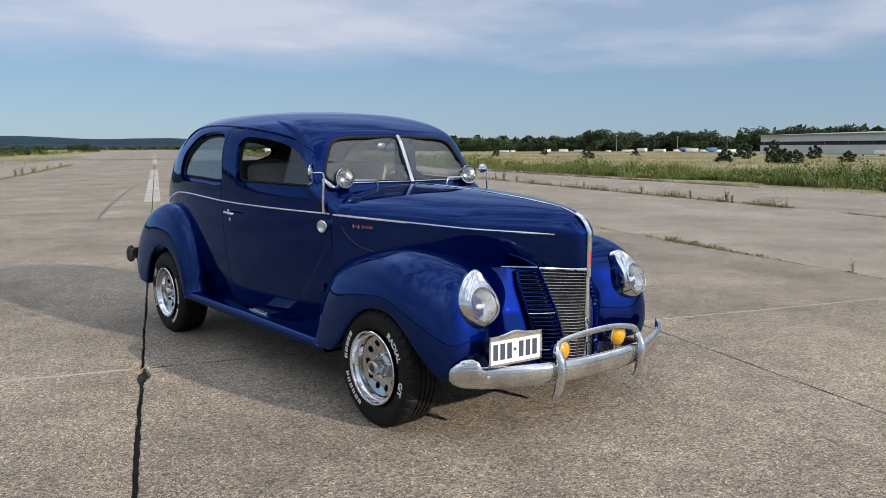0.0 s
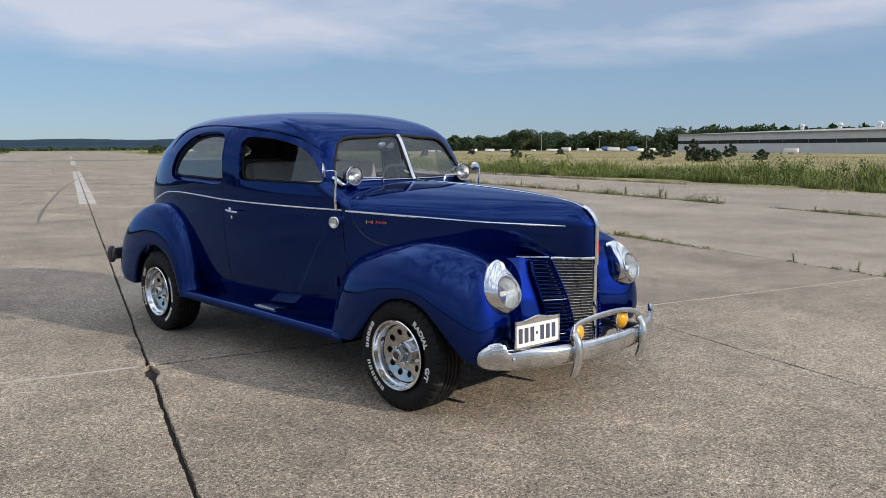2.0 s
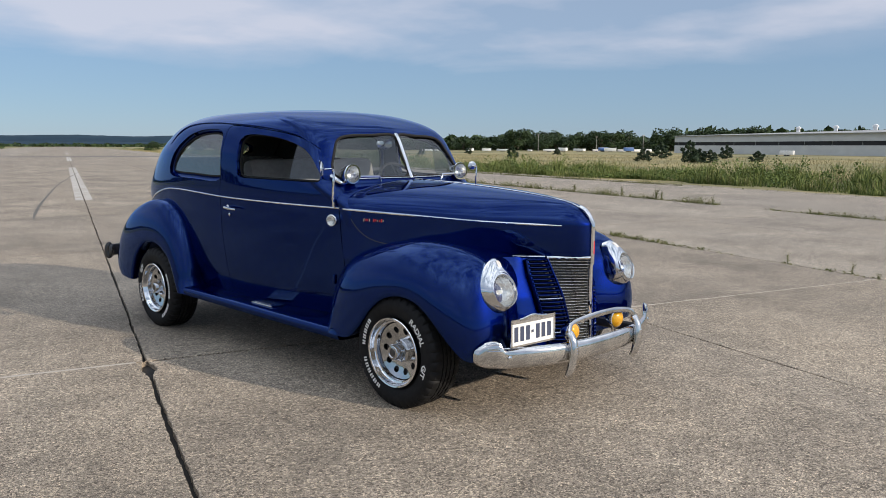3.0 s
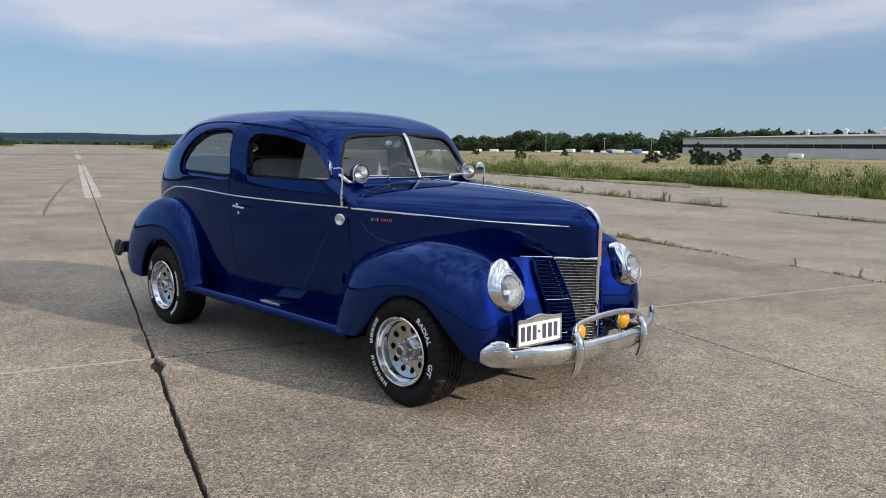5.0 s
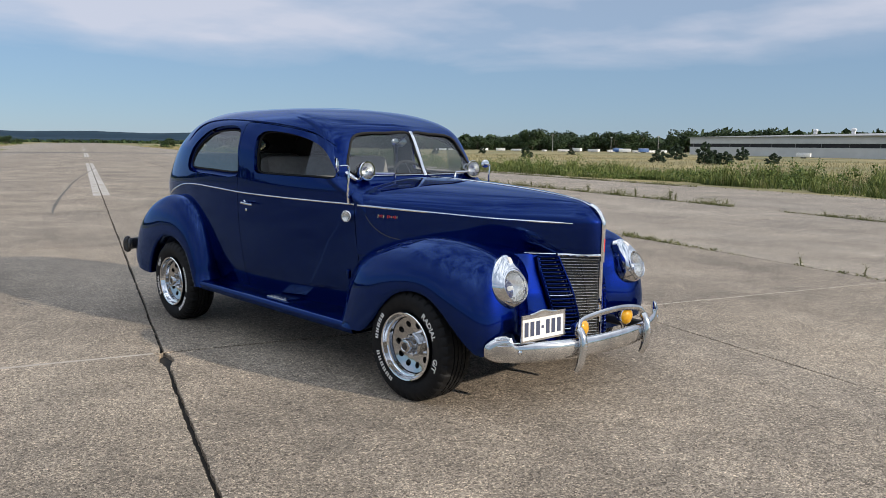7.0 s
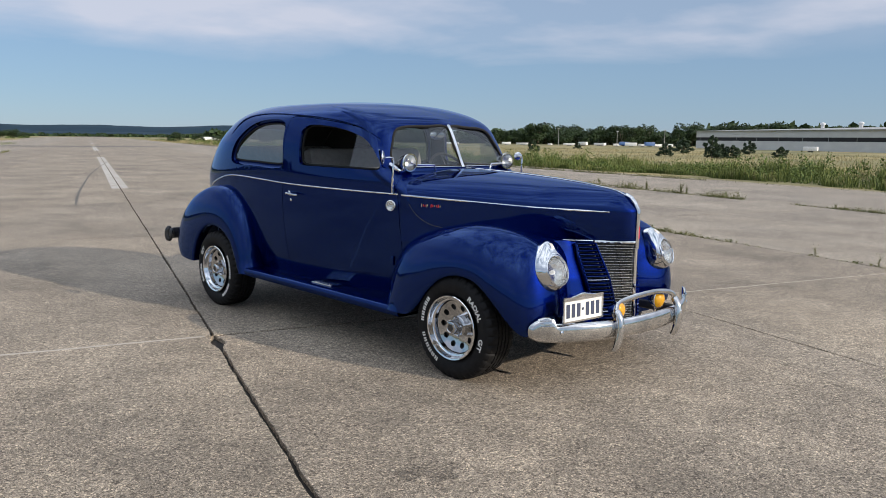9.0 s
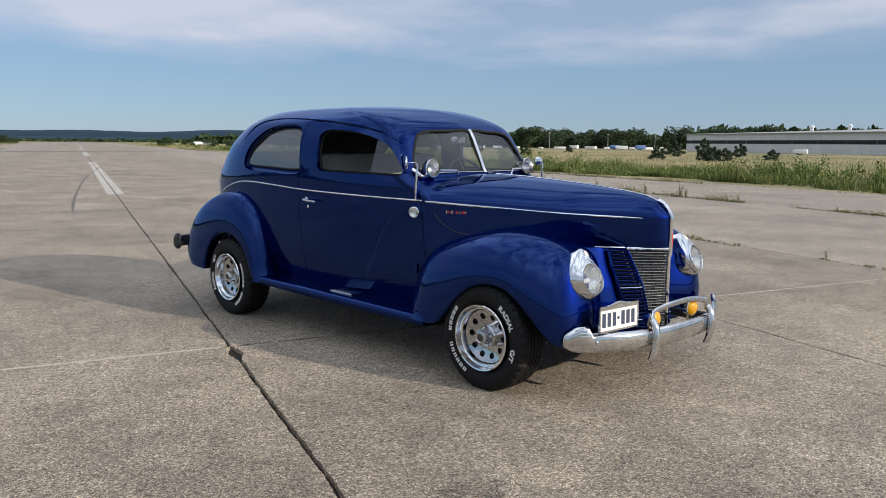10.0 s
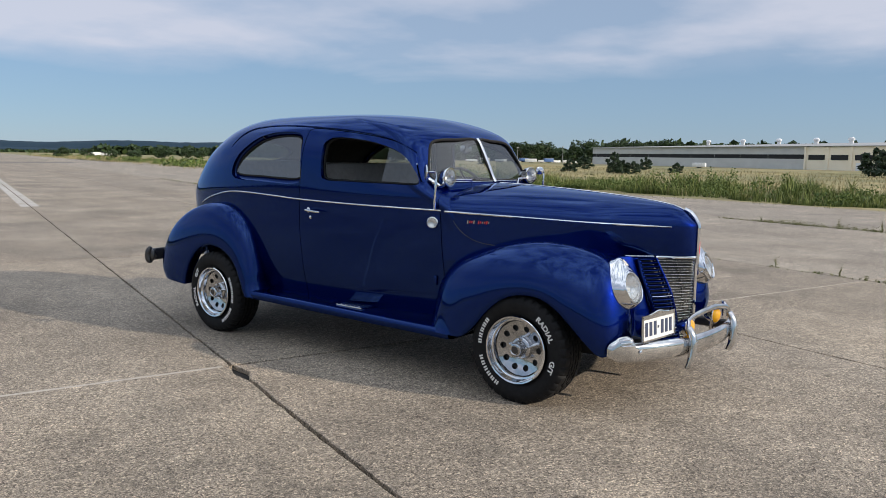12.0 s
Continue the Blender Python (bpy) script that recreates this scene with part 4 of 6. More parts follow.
# headlights
def headlight(sx):
    c = Vector((-0.624, -0.560, 0.726)) if sx < 0 else Vector((0.604, -0.560, 0.720))
    tilt = Matrix.Rotation(radians(-20), 4, "X") @ Matrix.Rotation(radians(4 * sx), 4, "Z")
    n = 72
    R = 0.086

    def rim_point(a):
        """Teardrop outline: the tip leans towards the hood."""
        ca, sa = math.cos(a), math.sin(a)
        up = max(0.0, sa)
        return (0.108 * ca * (1 - 0.26 * up ** 1.5) - sx * 0.034 * up * up, (0.168 if sa > 0 else 0.126) * sa)

    def face(a, f, back, sc=1.0):
        ox, oz = rim_point(a)
        px = (1 - f) * ox * sc + f * R * math.cos(a) * sc
        pz = (1 - f) * oz * sc + f * (R * math.sin(a) * sc - 0.018)
        return c + tilt @ Vector((px, back + (1 - f) * (0.28 * max(0.0, px * sx) + 0.05 * max(0.0, -px * sx)), pz))
    rows = []
    for f, back, sc in ((0.0, 0.07, 1.0), (0.0, 0.04, 1.0), (0.0, 0.028, 0.995), (0.06, 0.018, 0.99), (0.2, 0.006, 0.985), (0.4, -0.006, 0.985), (0.62, -0.014, 0.985), (0.78, -0.017, 0.99), (0.84, -0.0165, 1.0), (0.88, -0.021, 1.0), (0.94, -0.026, 1.0), (0.99, -0.027, 0.99), (1.0, -0.023, 0.965), (1.0, -0.010, 0.95)):
        rows.append([face(2 * math.pi * k / n, f, back, sc) for k in range(n)])
    ring = part("headlight", grid_bm(rows, close_u=True), CHROME, car, "round headlight in a teardrop chrome bezel", 80)
    ax = tilt @ Vector((0, -1, 0))
    lc = c + tilt @ Vector((0, 0.0, -0.018))
    part("reflector", lathe_bm([(0.008, 0.081), (-0.02, 0.070), (-0.045, 0.046), (-0.055, 0.0)], ax, lc, 32), REFLECTOR, ring)
    part("lens", lathe_bm([(0.010, 0.0815), (0.022, 0.070), (0.031, 0.048), (0.036, 0.024), (0.0375, 0.0)], ax, lc, 32), LENS, ring, "clear glass lens")
    part("bulb", lathe_bm([(-0.05, 0.012), (-0.02, 0.013), (-0.008, 0.010), (0.0, 0.0)], ax, lc, 16), WHITE, ring)
    # ribbed parking lamp let into the top of the bezel
    lamp_rows = [[face(radians(90 + sx * 4 + d), f, b) for d in np.linspace(-10, 10, 7)] for f, b in ((0.18, 0.012), (0.20, 0.0055), (0.36, -0.0040), (0.56, -0.0122), (0.58, -0.008))]
    part("parking_lamp", grid_bm(lamp_rows), CLEAR_RIB, ring, "small ribbed parking lamp", 60)
    part("bezel_screw", lathe_bm([(0.0, 0.006), (0.004, 0.005), (0.005, 0.0)], ax, face(radians(90 + sx * 105), 0.55, -0.012), 10), BLACK, ring)


for sx in (-1, 1):
    headlight(sx)


# front bumper
BUMPER_OFF = 0.008
def bumper_y(x):
    """The bar sits a little to one side and askew."""
    return -0.838 + 0.27 * (abs(x + BUMPER_OFF) / 0.8) ** 2.4 - 0.045 * x


sec = [(0.0, 0.055), (-0.014, 0.05), (-0.022, 0.03), (-0.025, 0.0), (-0.022, -0.03), (-0.014, -0.05), (0.0, -0.055), (0.008, -0.05), (0.008, 0.05)]
rows = []
for r in [0.796 * math.sin(v) / math.sin(1.45) for v in np.linspace(-1.45, 1.45, 81)]:
    a, x = abs(r), r - BUMPER_OFF
    up = min(1.0, max(0.0, (a - 0.683) / 0.016)) * 0.040
    end = 1.0 if a < 0.715 else 0.22 + 0.78 * math.sqrt(max(0.0, 1 - ((a - 0.715) / 0.0812) ** 2))
    rows.append([(x, bumper_y(x) + dy, 0.372 + dz * end + (up * end if dz > 0 else 0.12 * up)) for dy, dz in sec])
bm = grid_bm(rows, close_u=True)
bm.verts.ensure_lookup_table()
bm.faces.new([bm.verts[j] for j in range(len(sec))])
bm.faces.new([bm.verts[80 * len(sec) + j] for j in range(len(sec))])
bumper = part("front_bumper", bm, SATIN_CHROME, car, "curved chrome front bumper with guards", 50)
for sx in (-1, 1):
    for z in (0.418, 0.434, 0.450):
        part("end_rib", sweep_bm([(sx * r - BUMPER_OFF, bumper_y(sx * r - BUMPER_OFF) - 0.0255 + 0.35 * (z - 0.43), z) for r in np.linspace(0.700, 0.762, 8)], 0.0034, 0.0030), CHROME, bumper)
    part("bolt", lathe_bm([(0, 0.014), (0.006, 0.012), (0.010, 0.0)], (0, -1, 0), (sx * 0.66 - BUMPER_OFF, bumper_y(sx * 0.66 - BUMPER_OFF) - 0.022, 0.378), 14), CHROME, bumper)
    gx = sx * 0.302 - 0.036
    gy = bumper_y(gx)
    pth = catmull([(gx - 0.030, gy - 0.020, 0.248), (gx - 0.018, gy - 0.036, 0.29), (gx - 0.004, gy - 0.042, 0.36), (gx, gy - 0.038, 0.42), (gx, gy - 0.022, 0.458), (gx, gy - 0.008, 0.476)], 20)
    g = part("bumper_guard", sweep_bm(pth, 0.027, 0.022, (0, -1, 0), 14, taper=lambda t: 0.42 + 0.62 * math.sin(math.pi * min(0.70, t * 1.0 + 0.10))), SATIN_CHROME, bumper, "chrome bumper guard")
    for z in (0.375, 0.390, 0.405):
        part("rib", sweep_bm([(gx - 0.002 + x, gy - 0.0625 + 4.5 * abs(x) ** 1.5, z) for x in np.linspace(-0.016, 0.016, 7)], 0.0026, 0.0030), CHROME, g)
    part("bumper_bracket", sweep_bm([(sx * 0.42, bumper_y(sx * 0.42) + 0.01, 0.37), (sx * 0.42, -0.45, 0.37)], 0.02, 0.03), BLACK, bumper)
ga, gb = -0.338, 0.266
arc = catmull([(ga, bumper_y(ga) - 0.010, 0.455), (ga + 0.006, bumper_y(ga) - 0.006, 0.490), (ga + 0.05, bumper_y(ga) + 0.002, 0.520), (ga + 0.20, bumper_y(-0.1) + 0.022, 0.541), (gb - 0.20, bumper_y(0.1) + 0.022, 0.541), (gb - 0.05, bumper_y(gb) + 0.002, 0.520), (gb - 0.006, bumper_y(gb) - 0.006, 0.490), (gb, bumper_y(gb) - 0.010, 0.455)], 44)
part("guard_bar", sweep_bm(arc, 0.012, 0.017, (0, 0, 1), 10), SATIN_CHROME, bumper, "chrome bar between the guards")
# amber fog lamps
for sx, fx in ((-1, -0.292), (1, 0.165)):
    fc3 = (fx, -0.782, 0.472)
    fl = part("fog_lamp", lathe_bm([(-0.07, 0.0), (-0.065, 0.02), (-0.035, 0.042), (0.0, 0.054), (0.008, 0.055), (0.010, 0.050)], (-0.15, -1, 0), fc3, 28), CHROME, car, "chrome fog lamp with amber lens")
    part("lens", lathe_bm([(0.006, 0.051), (0.020, 0.042), (0.030, 0.024), (0.033, 0.0)], (-0.15, -1, 0), fc3, 28), AMBER, fl, "amber glass lens")
    part("bracket", sweep_bm([(fx, -0.765, 0.432), (fx + 0.01, -0.76, 0.405), (fx + 0.02, -0.76, 0.36)], 0.012), CHROME, fl)

# number plate
def plate_point(u, v, d=0.0):
    a, b = Vector((-0.682, -0.672, 0.432)), Vector((-0.384, -0.735, 0.440))
    up = Vector((0.012, 0.012, 0.140))
    nrm = (b - a).cross(up).normalized()
    return a + (b - a) * u + up * v + nrm * d


def plate_box(u0, u1, v0, v1, d0, d1, bm=None):
    bm = bm or bmesh.new()
    vs = [bm.verts.new(plate_point(u, v, d)) for d in (d0, d1) for u, v in ((u0, v0), (u1, v0), (u1, v1), (u0, v1))]
    for f in ((0, 1, 2, 3), (4, 5, 6, 7), (0, 1, 5, 4), (1, 2, 6, 5), (2, 3, 7, 6), (3, 0, 4, 7)):
        bm.faces.new([vs[k] for k in f])
    return bm


plate = part("number_plate", plate_box(0.02, 0.98, 0.02, 0.98, 0.0, 0.003), PLATE, car, "white number plate in a chrome frame", smooth=False)
for u0, u1, v0, v1 in ((0, 1, 0, 0.07), (0, 1, 0.86, 1.02), (0, 0.03, 0, 1), (0.97, 1, 0, 1)):
    part("plate_frame", plate_box(u0, u1, v0, v1, -0.002, 0.007), SATIN_CHROME, plate, smooth=False)
part("frame_ornament", sweep_bm([plate_point(u, 0.97 + 0.10 * math.sin(math.pi * (u - 0.2) / 0.6) ** 2, 0.004) for u in np.linspace(0.2, 0.8, 16)], 0.010, 0.006, (0, -1, 0), 8), SATIN_CHROME, plate, "cast frame ornament")
for k, u in enumerate((0.07, 0.20, 0.33, 0.55, 0.68, 0.81)):
    part("character_bar", plate_box(u + 0.01, u + 0.095, 0.2, 0.74, 0.003, 0.0045), DARK_BLUE, plate, smooth=False)
part("character_bar", plate_box(0.46, 0.51, 0.44, 0.54, 0.003, 0.0045), DARK_BLUE, plate, smooth=False)
part("plate_bracket", sweep_bm([plate_point(0.5, 0.1, -0.01), (-0.50, -0.60, 0.40)], 0.012), BLACK, plate)


# wheels
def wheel(sx, y):
    cx = sx * 0.754
    ax = Vector((sx, 0, 0))
    W = 0.115
    prof = [(-W * 0.80, 0.200), (-W * 0.98, 0.24), (-W, 0.272), (-W * 0.93, 0.302), (-W * 0.80, TYRE_R - 0.006), (-W * 0.62, TYRE_R - 0.001)]
    grooves = (-0.045, -0.015, 0.015, 0.045)
    for gx in grooves:
        prof += [(gx - 0.005, TYRE_R), (gx - 0.004, TYRE_R - 0.009), (gx + 0.004, TYRE_R - 0.009), (gx + 0.005, TYRE_R)]
    prof += [(W * 0.62, TYRE_R - 0.001), (W * 0.80, TYRE_R - 0.006), (W * 0.93, 0.302), (W, 0.272), (W * 1.0, 0.262), (W * 0.985, 0.24), (W * 0.93, 0.215), (W * 0.80, 0.199), (W * 0.70, 0.192)]
    root = new("wheel")
    root.parent = car
    root.matrix_world = Matrix.Translation((cx, y, HUB_Z))
    seg = 180
    rows = []
    for a, r in prof:
        row = []
        for k in range(seg):
            th = 2 * math.pi * k / seg
            rr = r
            if r > 0.30 and abs(a) > 0.05 and abs(a) < 0.110 and k % 5 == 0:
                rr -= 0.008
            if r > TYRE_R - 0.002 and abs(a) <= 0.05 and (k + int(abs(a) * 300)) % 6 == 0:
                rr -= 0.004
            row.append((sx * a, rr * math.cos(th), max(-HUB_Z, rr * math.sin(th))))
        rows.append(row)
    tyre = part("tyre", grid_bm(rows, close_u=True), RUBBER, root, "black tyre with raised white lettering", 30)
    # raised lettering as plain bars, round the sidewall
    def letters(angles, wid):
        for a in [v + o for v in angles for o in (-1.75, 1.75)]:
            th = radians(a)
            bm = bmesh.new()
            pts = []
            for d in (0.0, 0.003):
                for r, da in ((0.234, -wid), (0.234, wid), (0.257, wid), (0.257, -wid)):
                    t2 = th + radians(da)
                    pts.append(bm.verts.new((sx * (W * 0.985 + 0.000 + d), r * math.cos(t2), r * math.sin(t2))))
            for f in ((4, 5, 6, 7), (0, 1, 5, 4), (1, 2, 6, 5), (2, 3, 7, 6), (3, 0, 4, 7)):
                bm.faces.new([pts[k] for k in f])
            part("letter_bar", bm, WHITE_LETTER, tyre, smooth=False)
    def word(text, start):
        cu = bpy.data.curves.new("word", "FONT")
        cu.body, cu.size, cu.extrude = text, 0.042, 0.0012
        cu.offset = 0.0012
        tob = bpy.data.objects.new("word", cu)
        scene.collection.objects.link(tob)
        me = bpy.data.meshes.new_from_object(tob.evaluated_get(bpy.context.evaluated_depsgraph_get()))
        bm = bmesh.new()
        bm.from_mesh(me)
        for v in bm.verts:
            th, r = radians(start) + v.co.x * 1.12 / 0.245, 0.232 + v.co.y
            v.co = (sx * (W * 0.985 + 0.002 + v.co.z), r * math.cos(th), r * math.sin(th))
        part("lettering", bm, WHITE_LETTER, tyre, smooth=False)
        bpy.data.objects.remove(tob)
        bpy.data.curves.remove(cu)
        bpy.data.meshes.remove(me)
    if sx < 0:
        letters([-60 + 8.2 * k for k in range(6)] + [4 + 8.2 * k for k in range(5)] if y < 1 else [150 + 8.0 * k for k in range(6)] + [208 + 8.0 * k for k in range(5)], 1.15)
        word("RADIAL", 124 if y < 1 else -34)
        word("G/T", 186 if y < 1 else 24)
    elif y < 1:
        letters([-60 + 8.2 * k for k in range(6)], 1.15)
        letters([4 + 8.2 * k for k in range(5)], 1.15)
        letters([128 + 8.2 * k for k in range(6)], 1.15)
        letters([192 + 8.0 * k for k in range(3)], 1.15)
    else:
        letters([-28 + 8.0 * k for k in range(6)], 1.15)
        letters([28 + 8.0 * k for k in range(3)], 1.15)
        letters([150 + 8.0 * k for k in range(6)], 1.15)
        letters([208 + 8.0 * k for k in range(5)], 1.15)
    rim_prof = [(0.070, 0.190), (0.112, 0.196), (0.120, 0.199), (0.124, 0.196), (0.122, 0.188), (0.112, 0.184), (0.095, 0.181), (0.088, 0.176), (0.086, 0.168), (0.050, 0.163), (0.046, 0.160), (-0.10, 0.160)]
    rim = part("rim", lathe_bm([(a * 1.0, r) for a, r in rim_prof], ax, (0, 0, 0), 72), CHROME, root, "chrome steel rim")
    bm = bmesh.new()
    N = 10
    r0, r1, rh, hr = 0.062, 0.1605, 0.120, 0.0185
    M = 32
    def dish(r):
        return 0.040 + 0.024 * min(1, max(0, (r - 0.06) / 0.10)) ** 1.4
    for s in range(N):
        a0 = 2 * math.pi * s / N
        outer_l, mid_l, inner_l = [], [], []
        hw = math.pi / N
        for k in range(M):
            a = 2 * math.pi * k / M
            ca, sa = math.cos(a), math.sin(a)
            inner_l.append((rh + hr * ca, hr * sa / rh))
            # point on the sector's border in the same direction
            mx = ((r1 - rh) if ca > 0 else (rh - r0)) / max(1e-6, abs(ca))
            my = hw * rh / max(1e-6, abs(sa))
            m2 = min(mx, my)
            outer_l.append((rh + m2 * ca, m2 * sa / rh))
        rings = []
        for ring, dz in ((outer_l, 0.0), ([((o[0] + 2 * i[0]) / 3, (o[1] + 2 * i[1]) / 3) for o, i in zip(outer_l, inner_l)], 0.0), (inner_l, 0.0), (inner_l, -0.010)):
            rings.append([bm.verts.new((sx * (dish(r) + dz), r * math.cos(a0 + t), r * math.sin(a0 + t))) for r, t in ring])
        for q in range(3):
            for k in range(M):
                bm.faces.new((rings[q][k], rings[q][(k + 1) % M], rings[q + 1][(k + 1) % M], rings[q + 1][k]))
    bmesh.ops.remove_doubles(bm, verts=bm.verts[:], dist=0.0004)
    part("wheel_disc", bm, WHEEL_CHROME, rim, "chrome disc with ten round holes", 50)
    hub = part("hub_cap", lathe_bm([(0.03, 0.066), (0.055, 0.064), (0.060, 0.058), (0.062, 0.046), (0.066, 0.044), (0.115, 0.041), (0.120, 0.037), (0.122, 0.028), (0.118, 0.024), (0.119, 0.0)], ax, (0, 0, 0), 36), WHEEL_CHROME, rim, "protruding chrome hub cap")
    part("cap_emblem", lathe_bm([(0.1185, 0.022), (0.1205, 0.020), (0.121, 0.0)], ax, (0, 0, 0), 20), DARK_PLATE_REFLECT, hub, "dark round hub emblem")
    for k in range(5):
        a = 2 * math.pi * (k + 0.3) / 5
        part("lug_nut", lathe_bm([(0.04, 0.012), (0.080, 0.011), (0.088, 0.007), (0.09, 0.0)], ax, (0, 0.056 * math.cos(a), 0.056 * math.sin(a)), 6), CHROME, rim)
    part("brake_drum", lathe_bm([(-0.06, 0.0), (-0.06, 0.14), (0.03, 0.14), (0.03, 0.0)], ax, (0, 0, 0), 32), BLACK, root)


for y in (0.012, WHEELBASE):
    for sx in (-1, 1):
        wheel(sx, y)
part("chassis", box_bm(-0.50, 0.50, -0.42, 3.4, 0.27, 0.36), BLACK, car, "black underbody")
for y in (0.0, WHEELBASE):
    part("axle", sweep_bm([(-0.68, y, 0.31), (0.68, y, 0.31)], 0.035), BLACK, car)
for sx in (-1, 1):
    for y in (0.0, WHEELBASE):
        part("wheel_well", box_bm(min(sx * 0.52, sx * 0.56), max(sx * 0.52, sx * 0.56), y - 0.45, y + 0.45, 0.30, 0.80), BLACK, car)

for ob in car.children_recursive:      # daylight passes the panes
    if ob.name.split(".")[0] in ("windscreen", "side_window", "quarter_window", "rear_window"):
        ob.visible_shadow = False

# lamps, mirrors, bumper behind
for sx in (-1, 1):
    mk = part("marker_lamp", lathe_bm([(-0.02, 0.036), (0.012, 0.040), (0.018, 0.037), (0.020, 0.033)], (sx, -0.35, 0), (sx * 0.674, 0.775, 0.994), 28), CHROME, car, "round chrome cowl lamp")
    part("lens", lathe_bm([(0.018, 0.034), (0.028, 0.026), (0.033, 0.012), (0.034, 0.0)], (sx, -0.35, 0), (sx * 0.674, 0.775, 0.994), 28), CLEAR, mk, "ribbed clear lens")
    part("reflector", lathe_bm([(0.016, 0.033), (0.006, 0.02), (0.002, 0.0)], (sx, -0.35, 0), (sx * 0.674, 0.775, 0.994), 28), REFLECTOR, mk)
    cyl = Vector((sx * 0.515, 0.775, 1.282))
    ax = Vector((-0.10 * sx - 0.12, -1, 0.0)).normalized()
    sp = part("spotlight", lathe_bm([(-0.100, 0.0), (-0.096, 0.02), (-0.072, 0.040), (-0.03, 0.056), (0.0, 0.062), (0.010, 0.064), (0.016, 0.062), (0.016, 0.055)], ax, cyl, 36), CHROME, car, "chrome bullet spotlight")
    part("lens", lathe_bm([(0.012, 0.056), (0.020, 0.046), (0.026, 0.026), (0.028, 0.0)], ax, cyl, 36), CLEAR, sp, "clear lens")
    part("reflector", lathe_bm([(0.011, 0.055), (-0.02, 0.046), (-0.04, 0.02), (-0.042, 0.0)], ax, cyl, 32), REFLECTOR, sp)
    part("lens_hub", lathe_bm([(0.02, 0.010), (0.030, 0.009), (0.033, 0.0)], ax, cyl, 14), CHROME, sp)
    part("mount", sweep_bm(catmull([(sx * 0.53, 0.80, 1.235), (sx * 0.575, 0.80, 1.225), (sx * 0.60, 0.82, 1.245), (sx * 0.615, 0.86, 1.27)], 12), 0.014), CHROME, sp, "chrome mounting arm")
    part("link", sweep_bm([(sx * 0.45, 0.765, 1.265), (sx * 0.30, 0.745, 1.262), (sx * 0.29, 0.745, 1.225)], 0.008), CHROME, sp)
    # side mirror on a slender stalk
    mx = -0.755 if sx < 0 else 0.655
    mk_s = 1.0 if sx < 0 else 0.62
    mi = part("door_mirror", lathe_bm([(a * mk_s, r * mk_s) for a, r in ((-0.012, 0.0), (-0.010, 0.03), (-0.002, 0.047), (0.004, 0.050), (0.006, 0.046))], (sx * 0.74, 0.67, 0), (mx, 0.772, 1.318), 30), CHROME, car, "round chrome mirror on a stalk")
    part("mirror_glass", lathe_bm([(0.006 * mk_s, 0.046 * mk_s), (0.007 * mk_s, 0.0)], (sx * 0.74, 0.67, 0), (mx, 0.772, 1.318), 30), CHROME, mi)
    part("stalk", sweep_bm(catmull([(mx - 0.017 * sx, 0.765, 1.318), (sx * 0.68, 0.755, 1.312), (sx * 0.680, 0.752, 1.25), (sx * 0.682, 0.756, 1.15), (sx * 0.676, 0.762, 1.08)], 18), 0.006, taper=lambda t: 0.8 + 0.9 * t), CHROME, mi)
    part("hinge", box_bm(sx * 0.715 - 0.012, sx * 0.715 + 0.012, 0.70, 0.725, 0.60, 0.66, 0.004), PAINT, car)
    tl = part("tail_lamp", lathe_bm([(-0.03, 0.03), (0.02, 0.035), (0.03, 0.025), (0.032, 0.0)], (0, 1, 0), (sx * 0.68, 3.55, 0.72), 24), RED, car, "red tail lamp")


half = [(0.0, 3.91), (0.25, 3.908), (0.5, 3.895), (0.70, 3.87), (0.77, 3.845), (0.79, 3.82), (0.80, 3.80), (0.802, 3.77)]
pth = catmull([(-x, y, 0.522) for x, y in reversed(half[1:])] + [(x, y, 0.522) for x, y in half], 80)
# the bar's dark colour stands in for chrome reflecting shaded ground
rb = part("rear_bumper", sweep_bm(pth, 0.014, 0.052, (0, 0, 1), 18, taper=lambda t: math.sqrt(min(1.0, 0.12 + 16 * t, 0.12 + 16 * (1 - t)))), DARK_PLATE_REFLECT, car, "rear bumper with a dark ground reflection in its colour", 60)
for sx in (-1, 1):
    part("bracket", sweep_bm([(sx * 0.5, 3.9, 0.53), (sx * 0.5, 3.5, 0.45)], 0.02), BLACK, rb)
    part("end_guard", sweep_bm(catmull([(sx * 0.785, 3.850, 0.448), (sx * 0.79, 3.868, 0.49), (sx * 0.79, 3.870, 0.535), (sx * 0.785, 3.852, 0.592)], 14), 0.034, 0.030, (0, 1, 0), 14, taper=lambda t: math.sqrt(max(0.12, 1 - (2 * t - 1) ** 4))), DARK_PLATE_REFLECT, rb, "dark rounded bumper end")

# cabin
def seat(y0, name):
    w = 0.60
    s = part(name, box_bm(-w, w, y0, y0 + 0.50, 0.42, 0.74, 0.05), CLOTH, car, "grey cloth bench seat")
    bm = box_bm(-w, w, -0.07, 0.07, 0.0, 0.72, 0.06)
    bmesh.ops.transform(bm, matrix=Matrix.Translation((0, y0 + 0.52, 0.66)) @ Matrix.Rotation(radians(-14), 4, "X"), verts=bm.verts[:])
    part("backrest", bm, CLOTH, s)


